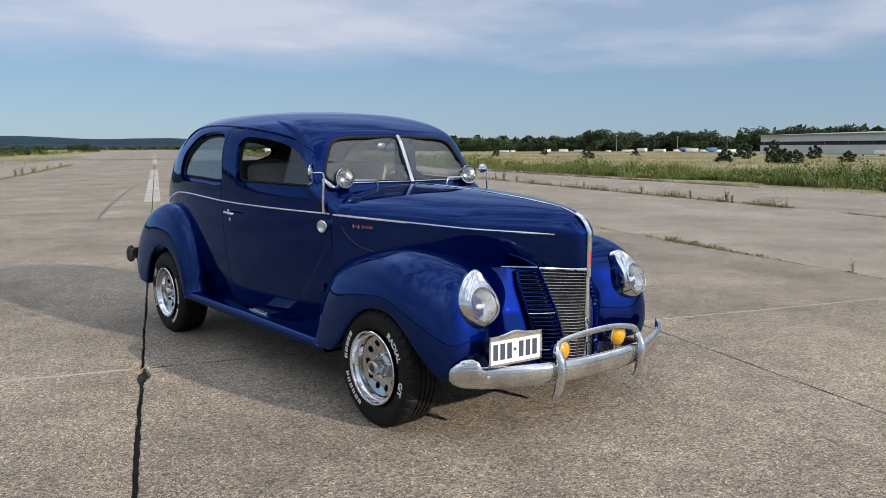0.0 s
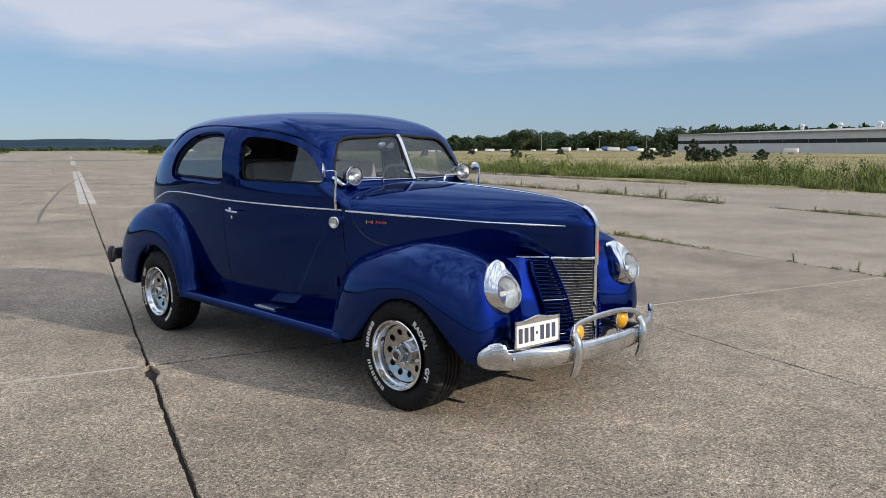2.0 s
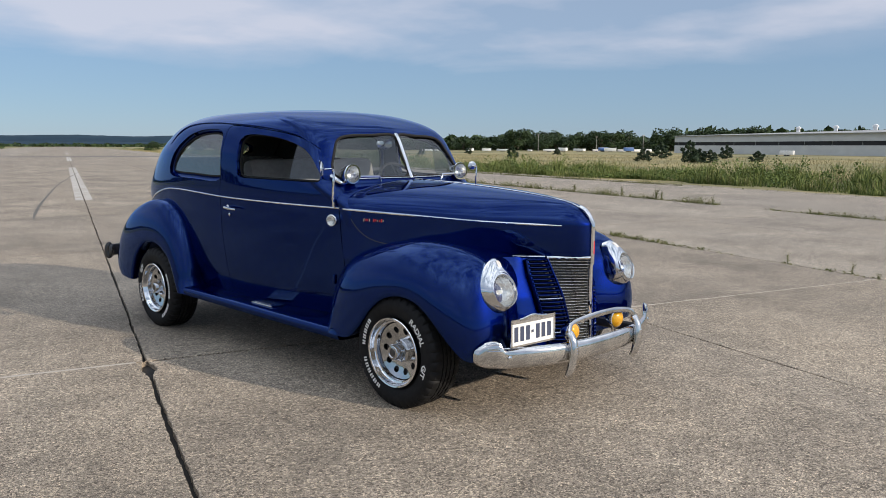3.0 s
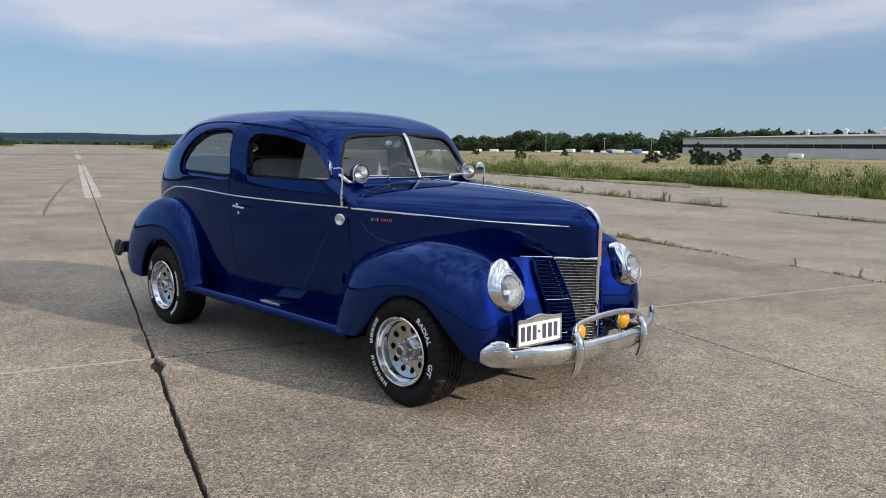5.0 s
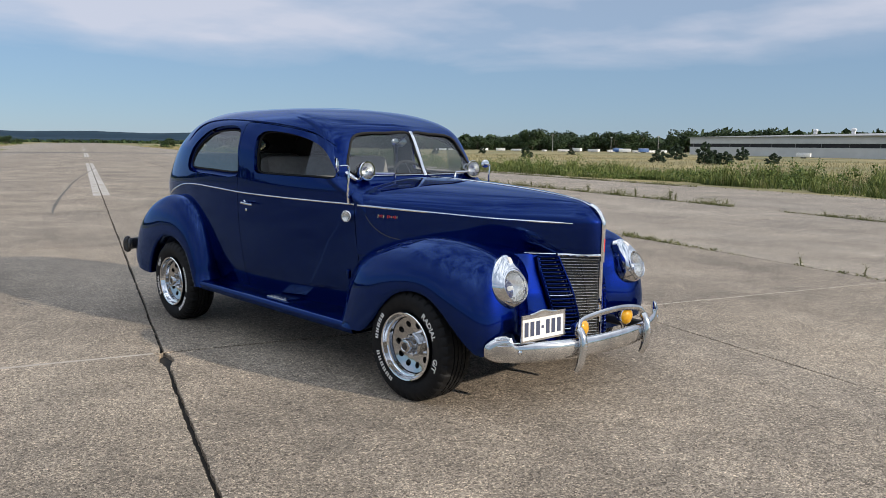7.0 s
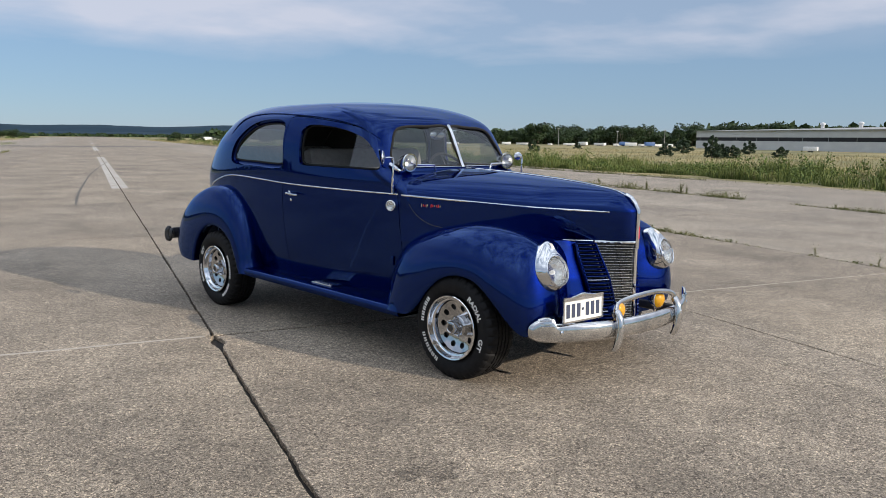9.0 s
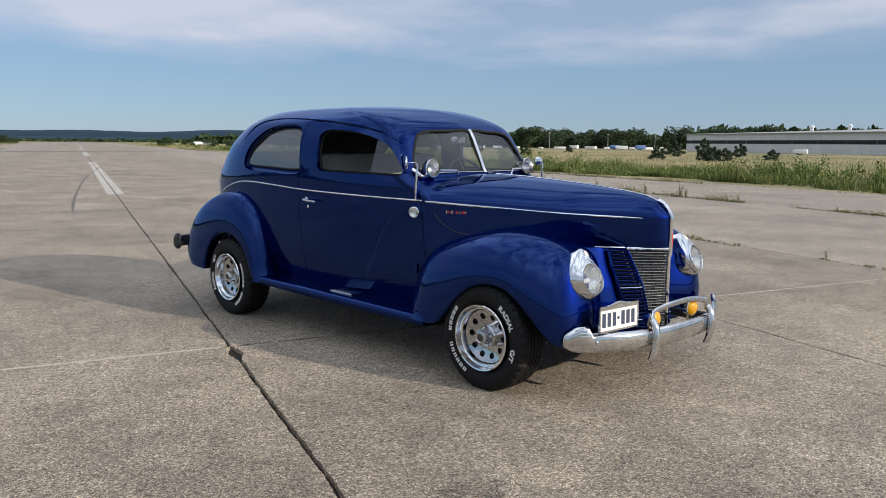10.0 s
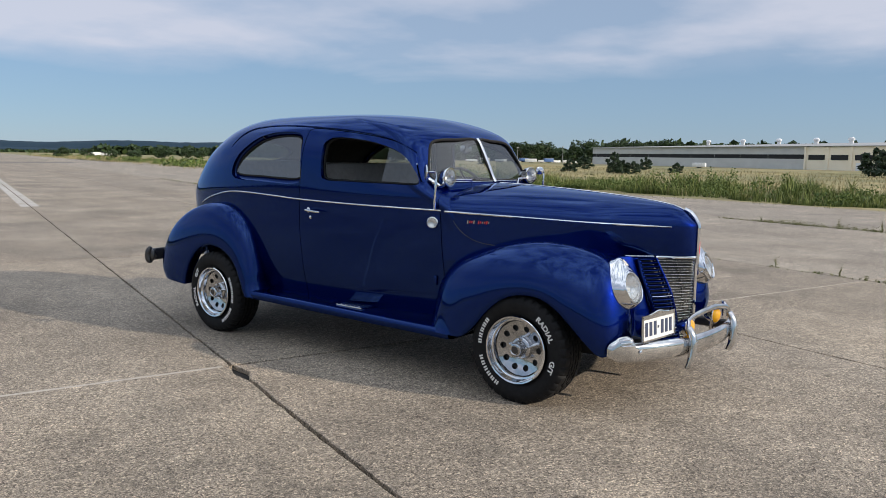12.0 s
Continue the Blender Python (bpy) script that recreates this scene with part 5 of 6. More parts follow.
seat(1.20, "front_seat")
seat(2.45, "rear_seat")
dash = part("dashboard", box_bm(-0.56, 0.56, 0.86, 1.00, 0.95, 1.20, 0.03), PAINT, car, "blue metal dashboard")
ring = [Vector((0.34, 1.20, 1.16)) + Matrix.Rotation(radians(-36), 3, "X") @ Vector((0.205 * math.cos(a), 0.0, 0.205 * math.sin(a))) for a in [2 * math.pi * k / 40 for k in range(40)]]
stw = part("steering_wheel", sweep_bm(ring, 0.012, closed=True), BLACK, car, "black steering wheel")
for a in (90, 210, 330):
    part("spoke", sweep_bm([(0.34, 1.20, 1.16), Vector((0.34, 1.20, 1.16)) + Matrix.Rotation(radians(-36), 3, "X") @ Vector((0.2 * math.cos(radians(a)), 0, 0.2 * math.sin(radians(a))))], 0.010), CHROME, stw)
part("column", sweep_bm([(0.34, 1.20, 1.16), (0.34, 0.85, 0.90)], 0.022), BLACK, stw)
mr = part("inside_mirror", lathe_bm([(-0.01, 0.0), (-0.008, 0.035), (0.0, 0.045), (0.004, 0.042)], (0, 1, 0), (0, 0, 0), 24), CHROME, car, "oval inside mirror")
mr.matrix_world = Matrix.Translation((-0.05, 0.97, 1.475)) @ Matrix.Diagonal((1.7, 1, 0.85, 1))
part("mirror_stem", sweep_bm([(0, 0, 0), (0.03, -0.04, 0.06)], 0.006), CHROME, mr)



# ---- plants ----
def blades(name, mat, count, place, height, width, lean, seed, label, category="grass", parent=None, kind="stuff"):
    """Many thin bent blades as one mesh: place(rng) gives x, y, z and a factor for the height."""
    rng = np.random.default_rng(seed)
    P = place(rng, count)
    h = height[0] + (height[1] - height[0]) * rng.random(count)
    h *= P[:, 3]
    a = rng.random(count) * 2 * np.pi
    w = width * (0.6 + 0.8 * rng.random(count)) * 0.5
    ln = lean * rng.random(count) * h
    la = rng.random(count) * 2 * np.pi
    V = np.zeros((count, 5, 3))
    dx, dy = np.cos(a) * w, np.sin(a) * w
    lx, ly = np.cos(la) * ln, np.sin(la) * ln
    base = P[:, :3]
    V[:, 0] = base + np.stack([-dx, -dy, -0.02 + 0 * h], 1)
    V[:, 1] = base + np.stack([dx, dy, -0.02 + 0 * h], 1)
    V[:, 2] = base + np.stack([dx * 0.8 + lx * 0.3, dy * 0.8 + ly * 0.3, h * 0.6], 1)
    V[:, 3] = base + np.stack([-dx * 0.8 + lx * 0.3, -dy * 0.8 + ly * 0.3, h * 0.6], 1)
    V[:, 4] = base + np.stack([lx, ly, h], 1)
    k = np.arange(count) * 5
    faces = [(i, i + 1, i + 2, i + 3) for i in k.tolist()] + [(i + 3, i + 2, i + 4) for i in k.tolist()]
    ob = mesh_ob(name, V.reshape(-1, 3).tolist(), faces, mat, parent, smooth=False)
    if kind == "stuff":
        tagged(ob, label, category, kind="stuff")
    return ob


def band(s0, s1, n0, n1, patch=0.0, power=1.0):
    def place(rng, count):
        s = s0 + (s1 - s0) * rng.random(count)
        n = n0 + (n1 - n0) * rng.random(count) ** power
        f = np.ones(count)
        if patch:
            f = 0.75 + patch * np.sin(s * 0.9 + 1.3 * np.sin(n * 0.7)) * np.sin(n * 1.1 + s * 0.23) + 0.25 * rng.random(count)
        n = n + 0.5 * np.sin(s * 0.55) + 0.3 * np.sin(s * 1.7)
        z = np.array([land(v) for v in n])
        return np.stack([RUN.x * s + CROSS.x * n, RUN.y * s + CROSS.y * n, z, f], 1)
    return place


def edge_n(v):
    """Where the growth begins beside the pavement, along the runway."""
    return 21.4 + 0.55 * np.sin(v * 0.31 + 0.6) + 0.35 * np.sin(v * 0.83 + 1.0) + 0.2 * np.sin(v * 2.1) - 0.10 * np.clip(v - 20, 0, 40) + 0.05 * np.clip(12 - v, 0, 60)


def clumps(s0, s1, depth, number, spread, seed):
    """Blades gathered in clumps of uneven height behind the pavement's edge."""
    def place(rng, count):
        cs = s0 + (s1 - s0) * rng.random(number)
        cd = depth * rng.random(number) ** 1.7
        ch = (0.45 + 0.55 * rng.random(number) ** 0.8) * (0.8 + 0.22 * np.sin(cs * 0.37 + 1.1) + 0.16 * np.sin(cs * 1.03))
        ch *= 0.45 + 0.55 * np.clip(cd / 1.3, 0, 1)
        cr = spread * (0.35 + 0.9 * rng.random(number))
        k = rng.integers(number, size=count)
        ds, dn = rng.normal(size=count) * cr[k], rng.normal(size=count) * cr[k]
        v = cs[k] + ds
        n = edge_n(v) + np.maximum(cd[k] + dn, 0.15 * rng.random(count))
        f = ch[k] * np.clip(1.1 - 0.35 * np.hypot(ds, dn) / cr[k], 0.3, 1.1)
        return np.stack([RUN.x * v + CROSS.x * n, RUN.y * v + CROSS.y * n, np.array([land(a) for a in n]), f], 1)
    return place


blades("tall_grass", GRASS, 72000, clumps(-50, 55, 8.0, 480, 0.45, 3), (0.52, 1.28), 0.028, 0.9, 3, "tall green wild grass in uneven clumps beside the pavement")
blades("tall_grass", GRASS, 12000, clumps(55, 150, 14, 160, 0.9, 4), (0.25, 0.65), 0.05, 0.8, 4, "tall green wild grass in uneven clumps beside the pavement")
blades("dry_grass", DRYGRASS, 46000, band(-60, 130, 25.5, 95, 0.3, 1.7), (0.12, 0.30), 0.035, 0.6, 5, "dry straw-coloured field grass")
blades("dry_stalks", DRYGRASS, 5000, clumps(-50, 60, 7.0, 200, 0.6, 14), (0.6, 1.25), 0.012, 0.6, 15, "dry straw-coloured stalks among the green grass")
blades("verge_grass", GRASS, 9000, clumps(-50, 60, 0.7, 300, 0.35, 6), (0.16, 0.5), 0.022, 0.9, 6, "short green verge grass at the pavement edge")
blades("dry_grass", DRYGRASS, 16000, band(40, 260, -60, -19, 0.3), (0.12, 0.36), 0.06, 0.6, 7, "dry straw-coloured field grass")
blades("dry_grass", DRYGRASS, 12000, band(60, 260, 14, 34, 0.4), (0.12, 0.42), 0.05, 0.7, 8, "dry straw-coloured grass along the far runway")
blades("verge_grass", GRASS, 4000, band(28, 140, -22, -13, 0.4, 0.5), (0.05, 0.22), 0.04, 0.7, 9, "low green plants on the shoulder")


def joint_growth(runs, seed):
    """Low plants along a joint: short blades and small leaves, in thick and thin stretches."""
    rng = np.random.default_rng(seed)
    V, F = [], []
    for s0, s1, n0, n1, dens, h in runs:
        for k in range(int((s1 - s0) * dens)):
            a = s0 + (s1 - s0) * rng.random()
            thick = 0.5 + 0.5 * math.sin(a * 2.3 + seed) * math.sin(a * 0.9 + 2 * seed)
            if rng.random() > 0.25 + 0.9 * thick:
                continue
            n = n0 + (n1 - n0) * (a - s0) / (s1 - s0) + 0.045 * rng.normal() * (0.5 + thick)
            hh = h * (0.15 + 0.85 * rng.random() ** 2) * (0.4 + 0.8 * thick)
            p = np.array(ground_point(a, n, -0.01))
            lean = rng.normal(size=2) * 0.45 * hh
            w = rng.normal(size=3)
            w[2] = 0.2 * w[2]
            w /= np.linalg.norm(w)
            b = len(V)
            wd = 0.004 + 0.006 * rng.random()
            top = p + np.array([lean[0], lean[1], hh])
            V += [p - w * wd, p + w * wd, top]
            F.append((b, b + 1, b + 2))
            for q in range(3):
                f = 0.25 + 0.75 * rng.random()
                c = p + (top - p) * f + rng.normal(size=3) * 0.25 * hh * np.array([1, 1, 0.2])
                u = rng.normal(size=3)
                u /= np.linalg.norm(u)
                x = np.cross(u, rng.normal(size=3))
                x /= np.linalg.norm(x)
                L = 0.010 + 0.014 * rng.random()
                b = len(V)
                V += [c - u * L, c + x * L * 0.45, c + u * L, c - x * L * 0.45]
                F.append((b, b + 1, b + 2, b + 3))
    ob = mesh_ob("joint_weeds", V, F, WEED, None, smooth=False)
    tagged(ob, "low green weeds growing along a pavement joint", "weeds", kind="stuff")


joint_growth([(4.5, 6.0, 5.73, 5.73, 170, 0.085), (3.9, 4.5, 5.73, 5.73, 90, 0.05), (1.2, 3.9, 5.74, 5.74, 45, 0.04), (-6.0, 1.2, 5.75, 5.75, 60, 0.06), (6.0, 40.0, 5.75, 5.75, 30, 0.09)], 1)
joint_growth([(10.2, 13.5, 12.42, 12.42, 190, 0.24), (13.5, 24.0, 12.42, 12.40, 150, 0.26), (24.0, 48.0, 12.4, 12.4, 80, 0.30), (6.6, 8.6, 12.42, 12.42, 220, 0.12), (2.0, 6.6, 12.42, 12.42, 130, 0.13), (-6.0, 2.0, 12.42, 12.42, 60, 0.12)], 2)
joint_growth([(18.0, 30.0, 18.6, 18.0, 160, 0.24), (30.0, 50.0, 18.0, 17.2, 120, 0.35), (4.0, 18.0, 19.2, 18.8, 12, 0.12)], 3)
joint_growth([(30.0, 70.0, -8.7, -8.7, 40, 0.25)], 4)


def weed_tuft(seed, r, h, count):
    root = thing("weed_tuft", "thin green weed growing from a pavement joint", "weed", "weeds in the pavement joints")
    rng = np.random.default_rng(seed + 50)
    V, F = [], []
    for k in range(count):
        a, lean = rng.random() * 6.28, r * (0.2 + 0.8 * rng.random())
        tip = np.array([lean * math.cos(a), lean * math.sin(a), h * (0.35 + 0.65 * rng.random())])
        mid = tip * np.array([0.35, 0.35, 0.6])
        side = np.array([-math.sin(a), math.cos(a), 0.0]) * 0.0035
        b = len(V)
        V += [-side, side, mid + side * 0.8, mid - side * 0.8, tip]
        F += [(b, b + 1, b + 2, b + 3), (b + 3, b + 2, b + 4)]
        for q in range(5):
            f = 0.2 + 0.8 * rng.random()
            c = (mid * f / 0.6 if f < 0.6 else mid + (tip - mid) * (f - 0.6) / 0.4)
            u = rng.normal(size=3)
            u /= np.linalg.norm(u)
            w = np.cross(u, rng.normal(size=3))
            w /= np.linalg.norm(w)
            L = 0.012 + 0.016 * rng.random()
            b = len(V)
            V += [c, c + u * L + w * L * 0.35, c + u * L * 2, c + u * L - w * L * 0.35]
            F.append((b, b + 1, b + 2, b + 3))
    tagged(mesh_ob("leafage", V, F, WEED, root, smooth=False), kind="stuff")
    return root


def scatter_tufts():
    kinds = [weed_tuft(21, 0.16, 0.45, 26), weed_tuft(22, 0.14, 0.24, 18), weed_tuft(24, 0.10, 0.34, 9)]
    rng = random.Random(5)
    spots = [(2.51, 5.72, 2, 0.60), (1.63, 5.72, 2, 0.62), (1.3, 5.72, 1, 0.35), (5.3, 5.73, 1, 0.45), (4.9, 5.73, 1, 0.40)]
    for v, kind, sc in ((12.5, 0, 1.0), (12.3, 0, 0.7), (14.0, 0, 0.8), (14.9, 1, 0.9), (10.4, 2, 0.9), (16.4, 0, 0.85), (17.6, 1, 0.8), (18.6, 0, 0.5), (19.9, 0, 0.7), (20.3, 2, 0.9), (21.6, 0, 0.6), (11.4, 1, 0.6), (7.5, 1, 0.6), (5.6, 2, 0.8), (4.7, 0, 0.6), (3.8, 2, 0.9), (3.2, 1, 0.7)):
        spots.append((v, 12.42 + 0.06 * rng.uniform(-1, 1), kind, sc))
    for k in range(12):
        spots.append((22 + 26 * rng.random(), 12.4 + 0.1 * rng.uniform(-1, 1), rng.choice((0, 1, 2)), 0.7 + 0.5 * rng.random()))
    for k in range(16):
        v = 18.5 + 30 * rng.random()
        spots.append((v, 18.6 - 0.045 * (v - 18) + 0.12 * rng.uniform(-1, 1), rng.choice((0, 1, 2)), 0.8 + 0.6 * rng.random()))
    spots += [(17.6, 20.6, 0, 1.3), (19.0, 20.9, 0, 1.2), (16.9, 20.8, 2, 1.5)]
    for k in range(8):
        spots.append((30 + 40 * rng.random(), -8.7 - 0.3 * rng.random(), 1, 1.0 + rng.random()))
    first = [True, True, True]
    for v, n, kind, sc in spots:
        m = Matrix.Translation(ground_point(v, n, -0.01)) @ Matrix.Rotation(rng.random() * 6.28, 4, "Z")
        ob = kinds[kind] if first[kind] else copy_thing(kinds[kind], m)
        first[kind] = False
        ob.matrix_world = m
        ob.scale = (sc, sc, sc)


scatter_tufts()


def leaf_cloud(rng, lobes, count, size):
    """Leaf clumps scattered over and in lobes (centre, radii)."""
    V, F = [], []
    for k in range(count):
        c, r = lobes[rng.integers(len(lobes))]
        d = rng.normal(size=3)
        d /= np.linalg.norm(d)
        p = np.array(c) + d * np.array(r) * (0.55 + 0.5 * rng.random() ** 0.5)
        u = rng.normal(size=3)
        u /= np.linalg.norm(u)
        w = np.cross(u, d + 0.3 * rng.normal(size=3))
        w /= max(1e-6, np.linalg.norm(w))
        L = size * (0.5 + rng.random())
        b = len(V)
        V += [p - u * L, p + w * L * 0.7, p + u * L * 0.9 + d * L * 0.3, p - w * L * 0.6]
        F.append((b, b + 1, b + 2, b + 3))
    return V, F


def thicket(seed, count, s0, s1, n0, n1, hmax, size):
    """Broad-leaved green weeds standing in the tall grass."""
    rng = np.random.default_rng(seed)
    lobes = []
    for k in range(count):
        a, d = s0 + (s1 - s0) * rng.random(), 0.4 + n1 * rng.random() ** 1.6
        h = hmax * (0.3 + 0.7 * rng.random() ** 1.5) * (0.8 + 0.3 * math.sin(a * 0.37 + 1.1))
        n = float(edge_n(a)) + d
        for q in range(3):
            c = ground_point(a + 0.35 * rng.normal(), n + 0.3 * rng.normal(), land(n) + h * (0.2 + 0.3 * q))
            r = (0.42 - 0.08 * q) * (0.6 + 0.8 * rng.random())
            lobes.append((tuple(c), (r, r, h * 0.26)))
    V, F = leaf_cloud(rng, lobes, count * 110, size)
    ob = mesh_ob("thicket", V, F, SHRUB, None, smooth=False)
    tagged(ob, "green leafy weeds among the tall grass", "weeds", kind="stuff")


thicket(71, 260, -45, 60, 0, 5.5, 1.15, 0.045)
thicket(72, 110, 60, 150, 0, 12, 0.9, 0.09)


def verge_growth(seed, count, s0, s1, n0, n1, hmax, size):
    """Low bushy growth along the far pavement edges, in loose groups."""
    rng = np.random.default_rng(seed)
    lobes = []
    for k in range(count):
        a = s0 + (s1 - s0) * rng.random() ** 1.4
        if math.sin(a * 0.11 + seed) + 0.6 * math.sin(a * 0.043 + 2 * seed) + rng.random() < 0.35:
            continue
        n = n0 + (n1 - n0) * rng.random()
        h = hmax * (0.25 + 0.75 * rng.random() ** 1.8)
        c = ground_point(a, n, land(n) + 0.4 * h)
        w = h * (0.8 + 1.4 * rng.random())
        lobes.append((tuple(c), (w, w, 0.55 * h)))
    V, F = leaf_cloud(rng, lobes, len(lobes) * 60, size)
    ob = mesh_ob("verge_growth", V, F, SHRUB, None, smooth=False)
    tagged(ob, "low green bushy growth along the far pavement edge", "weeds", kind="stuff")


verge_growth(81, 170, 70, 320, 15.0, 34.0, 1.0, 0.14)
verge_growth(82, 150, 75, 330, -52.0, -23.0, 1.3, 0.16)


def broad_tree(seed, h):
    root = thing("tree", "dark green broadleaf tree at the field edge", "tree", "trees at the field edge")
    rng = np.random.default_rng(seed)
    tp = [(0, 0, 0), (0.1 * rng.normal(), 0.1 * rng.normal(), h * 0.3), (0.2 * rng.normal(), 0.2 * rng.normal(), h * 0.75)]
    bm = sweep_bm(catmull(tp, 8), 0.025 * h, seg=7, taper=lambda t: 1 - 0.75 * t)
    lobes = [((0, 0, h * 0.62), (h * 0.26, h * 0.26, h * 0.30))]
    for k in range(6):
        a = 2 * math.pi * k / 6 + rng.random()
        e = np.array([math.cos(a) * h * 0.24, math.sin(a) * h * 0.24, h * (0.45 + 0.38 * rng.random())])
        sweep_bm([(0, 0, h * 0.32), (e[0] * 0.5, e[1] * 0.5, e[2] * 0.85), tuple(e)], 0.010 * h, seg=5, bm=bm, taper=lambda t: 1 - 0.7 * t)
        lobes.append((tuple(e), (h * 0.15 * (0.8 + 0.5 * rng.random()),) * 3))
    part("trunk", bm, BARK, root)
    V, F = leaf_cloud(rng, lobes, 1100, h * 0.034)
    mesh_ob("crown", V, F, LEAF, root, smooth=False)
    return root


def pine_bush(seed, h):
    root = thing("pine_bush", "small dark self-sown pine in the grass", "tree", "young pines in the field")
    rng = np.random.default_rng(seed)
    part("trunk", sweep_bm([(0, 0, -0.1), (0.03 * h, 0, h * 0.5), (0, 0, h * 0.95)], 0.03 * h, seg=6, taper=lambda t: 1 - 0.85 * t), BARK, root)
    lobes = []
    for k in range(16):
        f = k / 15
        a = k * 2.4
        r = h * 0.40 * (1 - f * f) ** 0.6 * (0.35 + 0.75 * rng.random())
        lobes.append(((math.cos(a) * r, math.sin(a) * r, h * (0.12 + 0.83 * f)), (h * 0.15 * (1.25 - f), h * 0.15 * (1.25 - f), h * (0.07 + 0.06 * rng.random()))))
    V, F = leaf_cloud(rng, lobes, 1100, h * 0.055)
    mesh_ob("needles", V, F, PINE, root, smooth=False)
    return root


EYE0 = Vector((-3.7, -3.0, 0))


def polar(az, r):
    return EYE0 + Vector((math.cos(radians(az)), math.sin(radians(az)), 0)) * r


def across(p):
    return p.dot(CROSS)


def plant_trees():
    rng = random.Random(11)
    kinds = [broad_tree(31, 10.0), broad_tree(32, 10.0), broad_tree(33, 10.0), broad_tree(34, 10.0)]
    used = [False] * 4
    az = 50.5
    while az > 20.5:
        r = 300 + 40 * rng.random()
        # the wood is lower at its far end, with a dip beside the shed
        h = 6.6 + 1.5 * (1 if 29.5 < az < 38.5 else 0) + 2.4 * (az < 27.5) - 1.0 * (az > 42) + rng.uniform(-1.2, 1.2)
        if 28.2 < az < 29.6:
            h *= 0.55
        k = rng.randrange(4)
        m = Matrix.Translation(polar(az, r) + Vector((0, 0, land(200) - 1.9))) @ Matrix.Rotation(rng.random() * 6.28, 4, "Z")
        ob = copy_thing(kinds[k], m) if used[k] else kinds[k]
        used[k] = True
        ob.matrix_world = m
        sc = h / 10 * 1.14
        ob.scale = (sc * 1.2, sc * 1.2, sc)
        az -= rng.uniform(0.22, 0.40)
    pk = [pine_bush(41, 2.0), pine_bush(42, 2.0), pine_bush(43, 2.0)]
    usedp = [False] * 3
    for j, (az, r, h, wd) in enumerate(((38.3, 105, 1.6, 1.2), (28.8, 85, 1.4, 1.4), (27.6, 110, 2.1, 1.5), (25.7, 78, 2.1, 1.0), (25.0, 80, 1.35, 1.6), (24.3, 79, 1.25, 1.7), (25.4, 82, 1.1, 1.5), (23.2, 110, 1.8, 1.3), (21.2, 88, 1.15, 1.7), (8.7, 90, 2.9, 1.4), (7.6, 88, 3.2, 1.3), (45, 130, 1.2, 1.3), (41.5, 160, 1.4, 1.3), (35.0, 150, 1.2, 1.4))):
        k = j % 3
        p = polar(az, r)
        m = Matrix.Translation(p + Vector((0, 0, land(across(p))))) @ Matrix.Rotation(j * 1.9, 4, "Z")
        ob = copy_thing(pk[k], m) if usedp[k] else pk[k]
        usedp[k] = True
        ob.matrix_world = m
        ob.scale = (h / 2 * wd, h / 2 * wd, h / 2)
    bk = None
    for j, (az, r, h) in enumerate(((76.5, 190, 2.0), (77.6, 170, 2.0), (78.8, 160, 2.4), (64.0, 210, 2.4), (62.5, 230, 2.2), (61, 190, 1.8), (59.5, 230, 2.2), (57.6, 210, 2.6), (56.2, 230, 2.4), (55.2, 190, 2.2), (73.4, 330, 2.8), (74.0, 345, 3.2), (74.7, 320, 2.6))):
        p = polar(az, r)
        m = Matrix.Translation(p + Vector((0, 0, land(across(p)) - 0.5 * h))) @ Matrix.Rotation(j * 1.3, 4, "Z")
        ob = copy_thing(kinds[j % 4], m)
        tagged(ob, "low green bush in the grass beside the runway", "bush", "bushes beside the runway")
        ob.name = "bush"
        ob.matrix_world = m
        ob.scale = (h / 5.5 * 1.3, h / 5.5 * 1.3, h / 6.2)


plant_trees()


def far_wood(name, az0, az1, r, h0, h1, count, seed, size):
    rng = np.random.default_rng(seed)
    V, F = [], []
    for k in range(count):
        az = az0 + (az1 - az0) * rng.random()
        rr = r * (1 + 0.12 * rng.random())
        top = h0 + (h1 - h0) * (0.5 + 0.5 * math.sin(az * 5.1) * math.sin(az * 1.7 + 1) + 0.15 * math.sin(az * 23))
        c = polar(az, rr)
        p = np.array([c.x, c.y, -1.2 + (top + 1.2) * rng.random() ** 0.7])
        u = rng.normal(size=3)
        u /= np.linalg.norm(u)
        w = np.cross(u, rng.normal(size=3))
        w /= np.linalg.norm(w)
        L = size * (0.6 + rng.random())
        b = len(V)
        V += [p - u * L, p + w * L * 0.8, p + u * L, p - w * L * 0.8]
        F.append((b, b + 1, b + 2, b + 3))
    ob = mesh_ob(name, V, F, LEAF, None, smooth=False)
    tagged(ob, "dark continuous wood along the far field edge", "wood", kind="stuff")


far_wood("far_wood", 20, 52, 350, 4.0, 6.5, 9000, 61, 1.2)
far_wood("far_wood", 0, 26, 430, 9.0, 11.5, 6000, 62, 1.4)
far_wood("far_wood", 50, 62, 480, 3.0, 5.0, 5000, 63, 1.5)
far_wood("far_wood", 62, 84, 700, 0.8, 2.2, 4000, 64, 1.5)
far_wood("far_wood", 84, 360, 600, 5.0, 9.0, 9000, 65, 2.6)


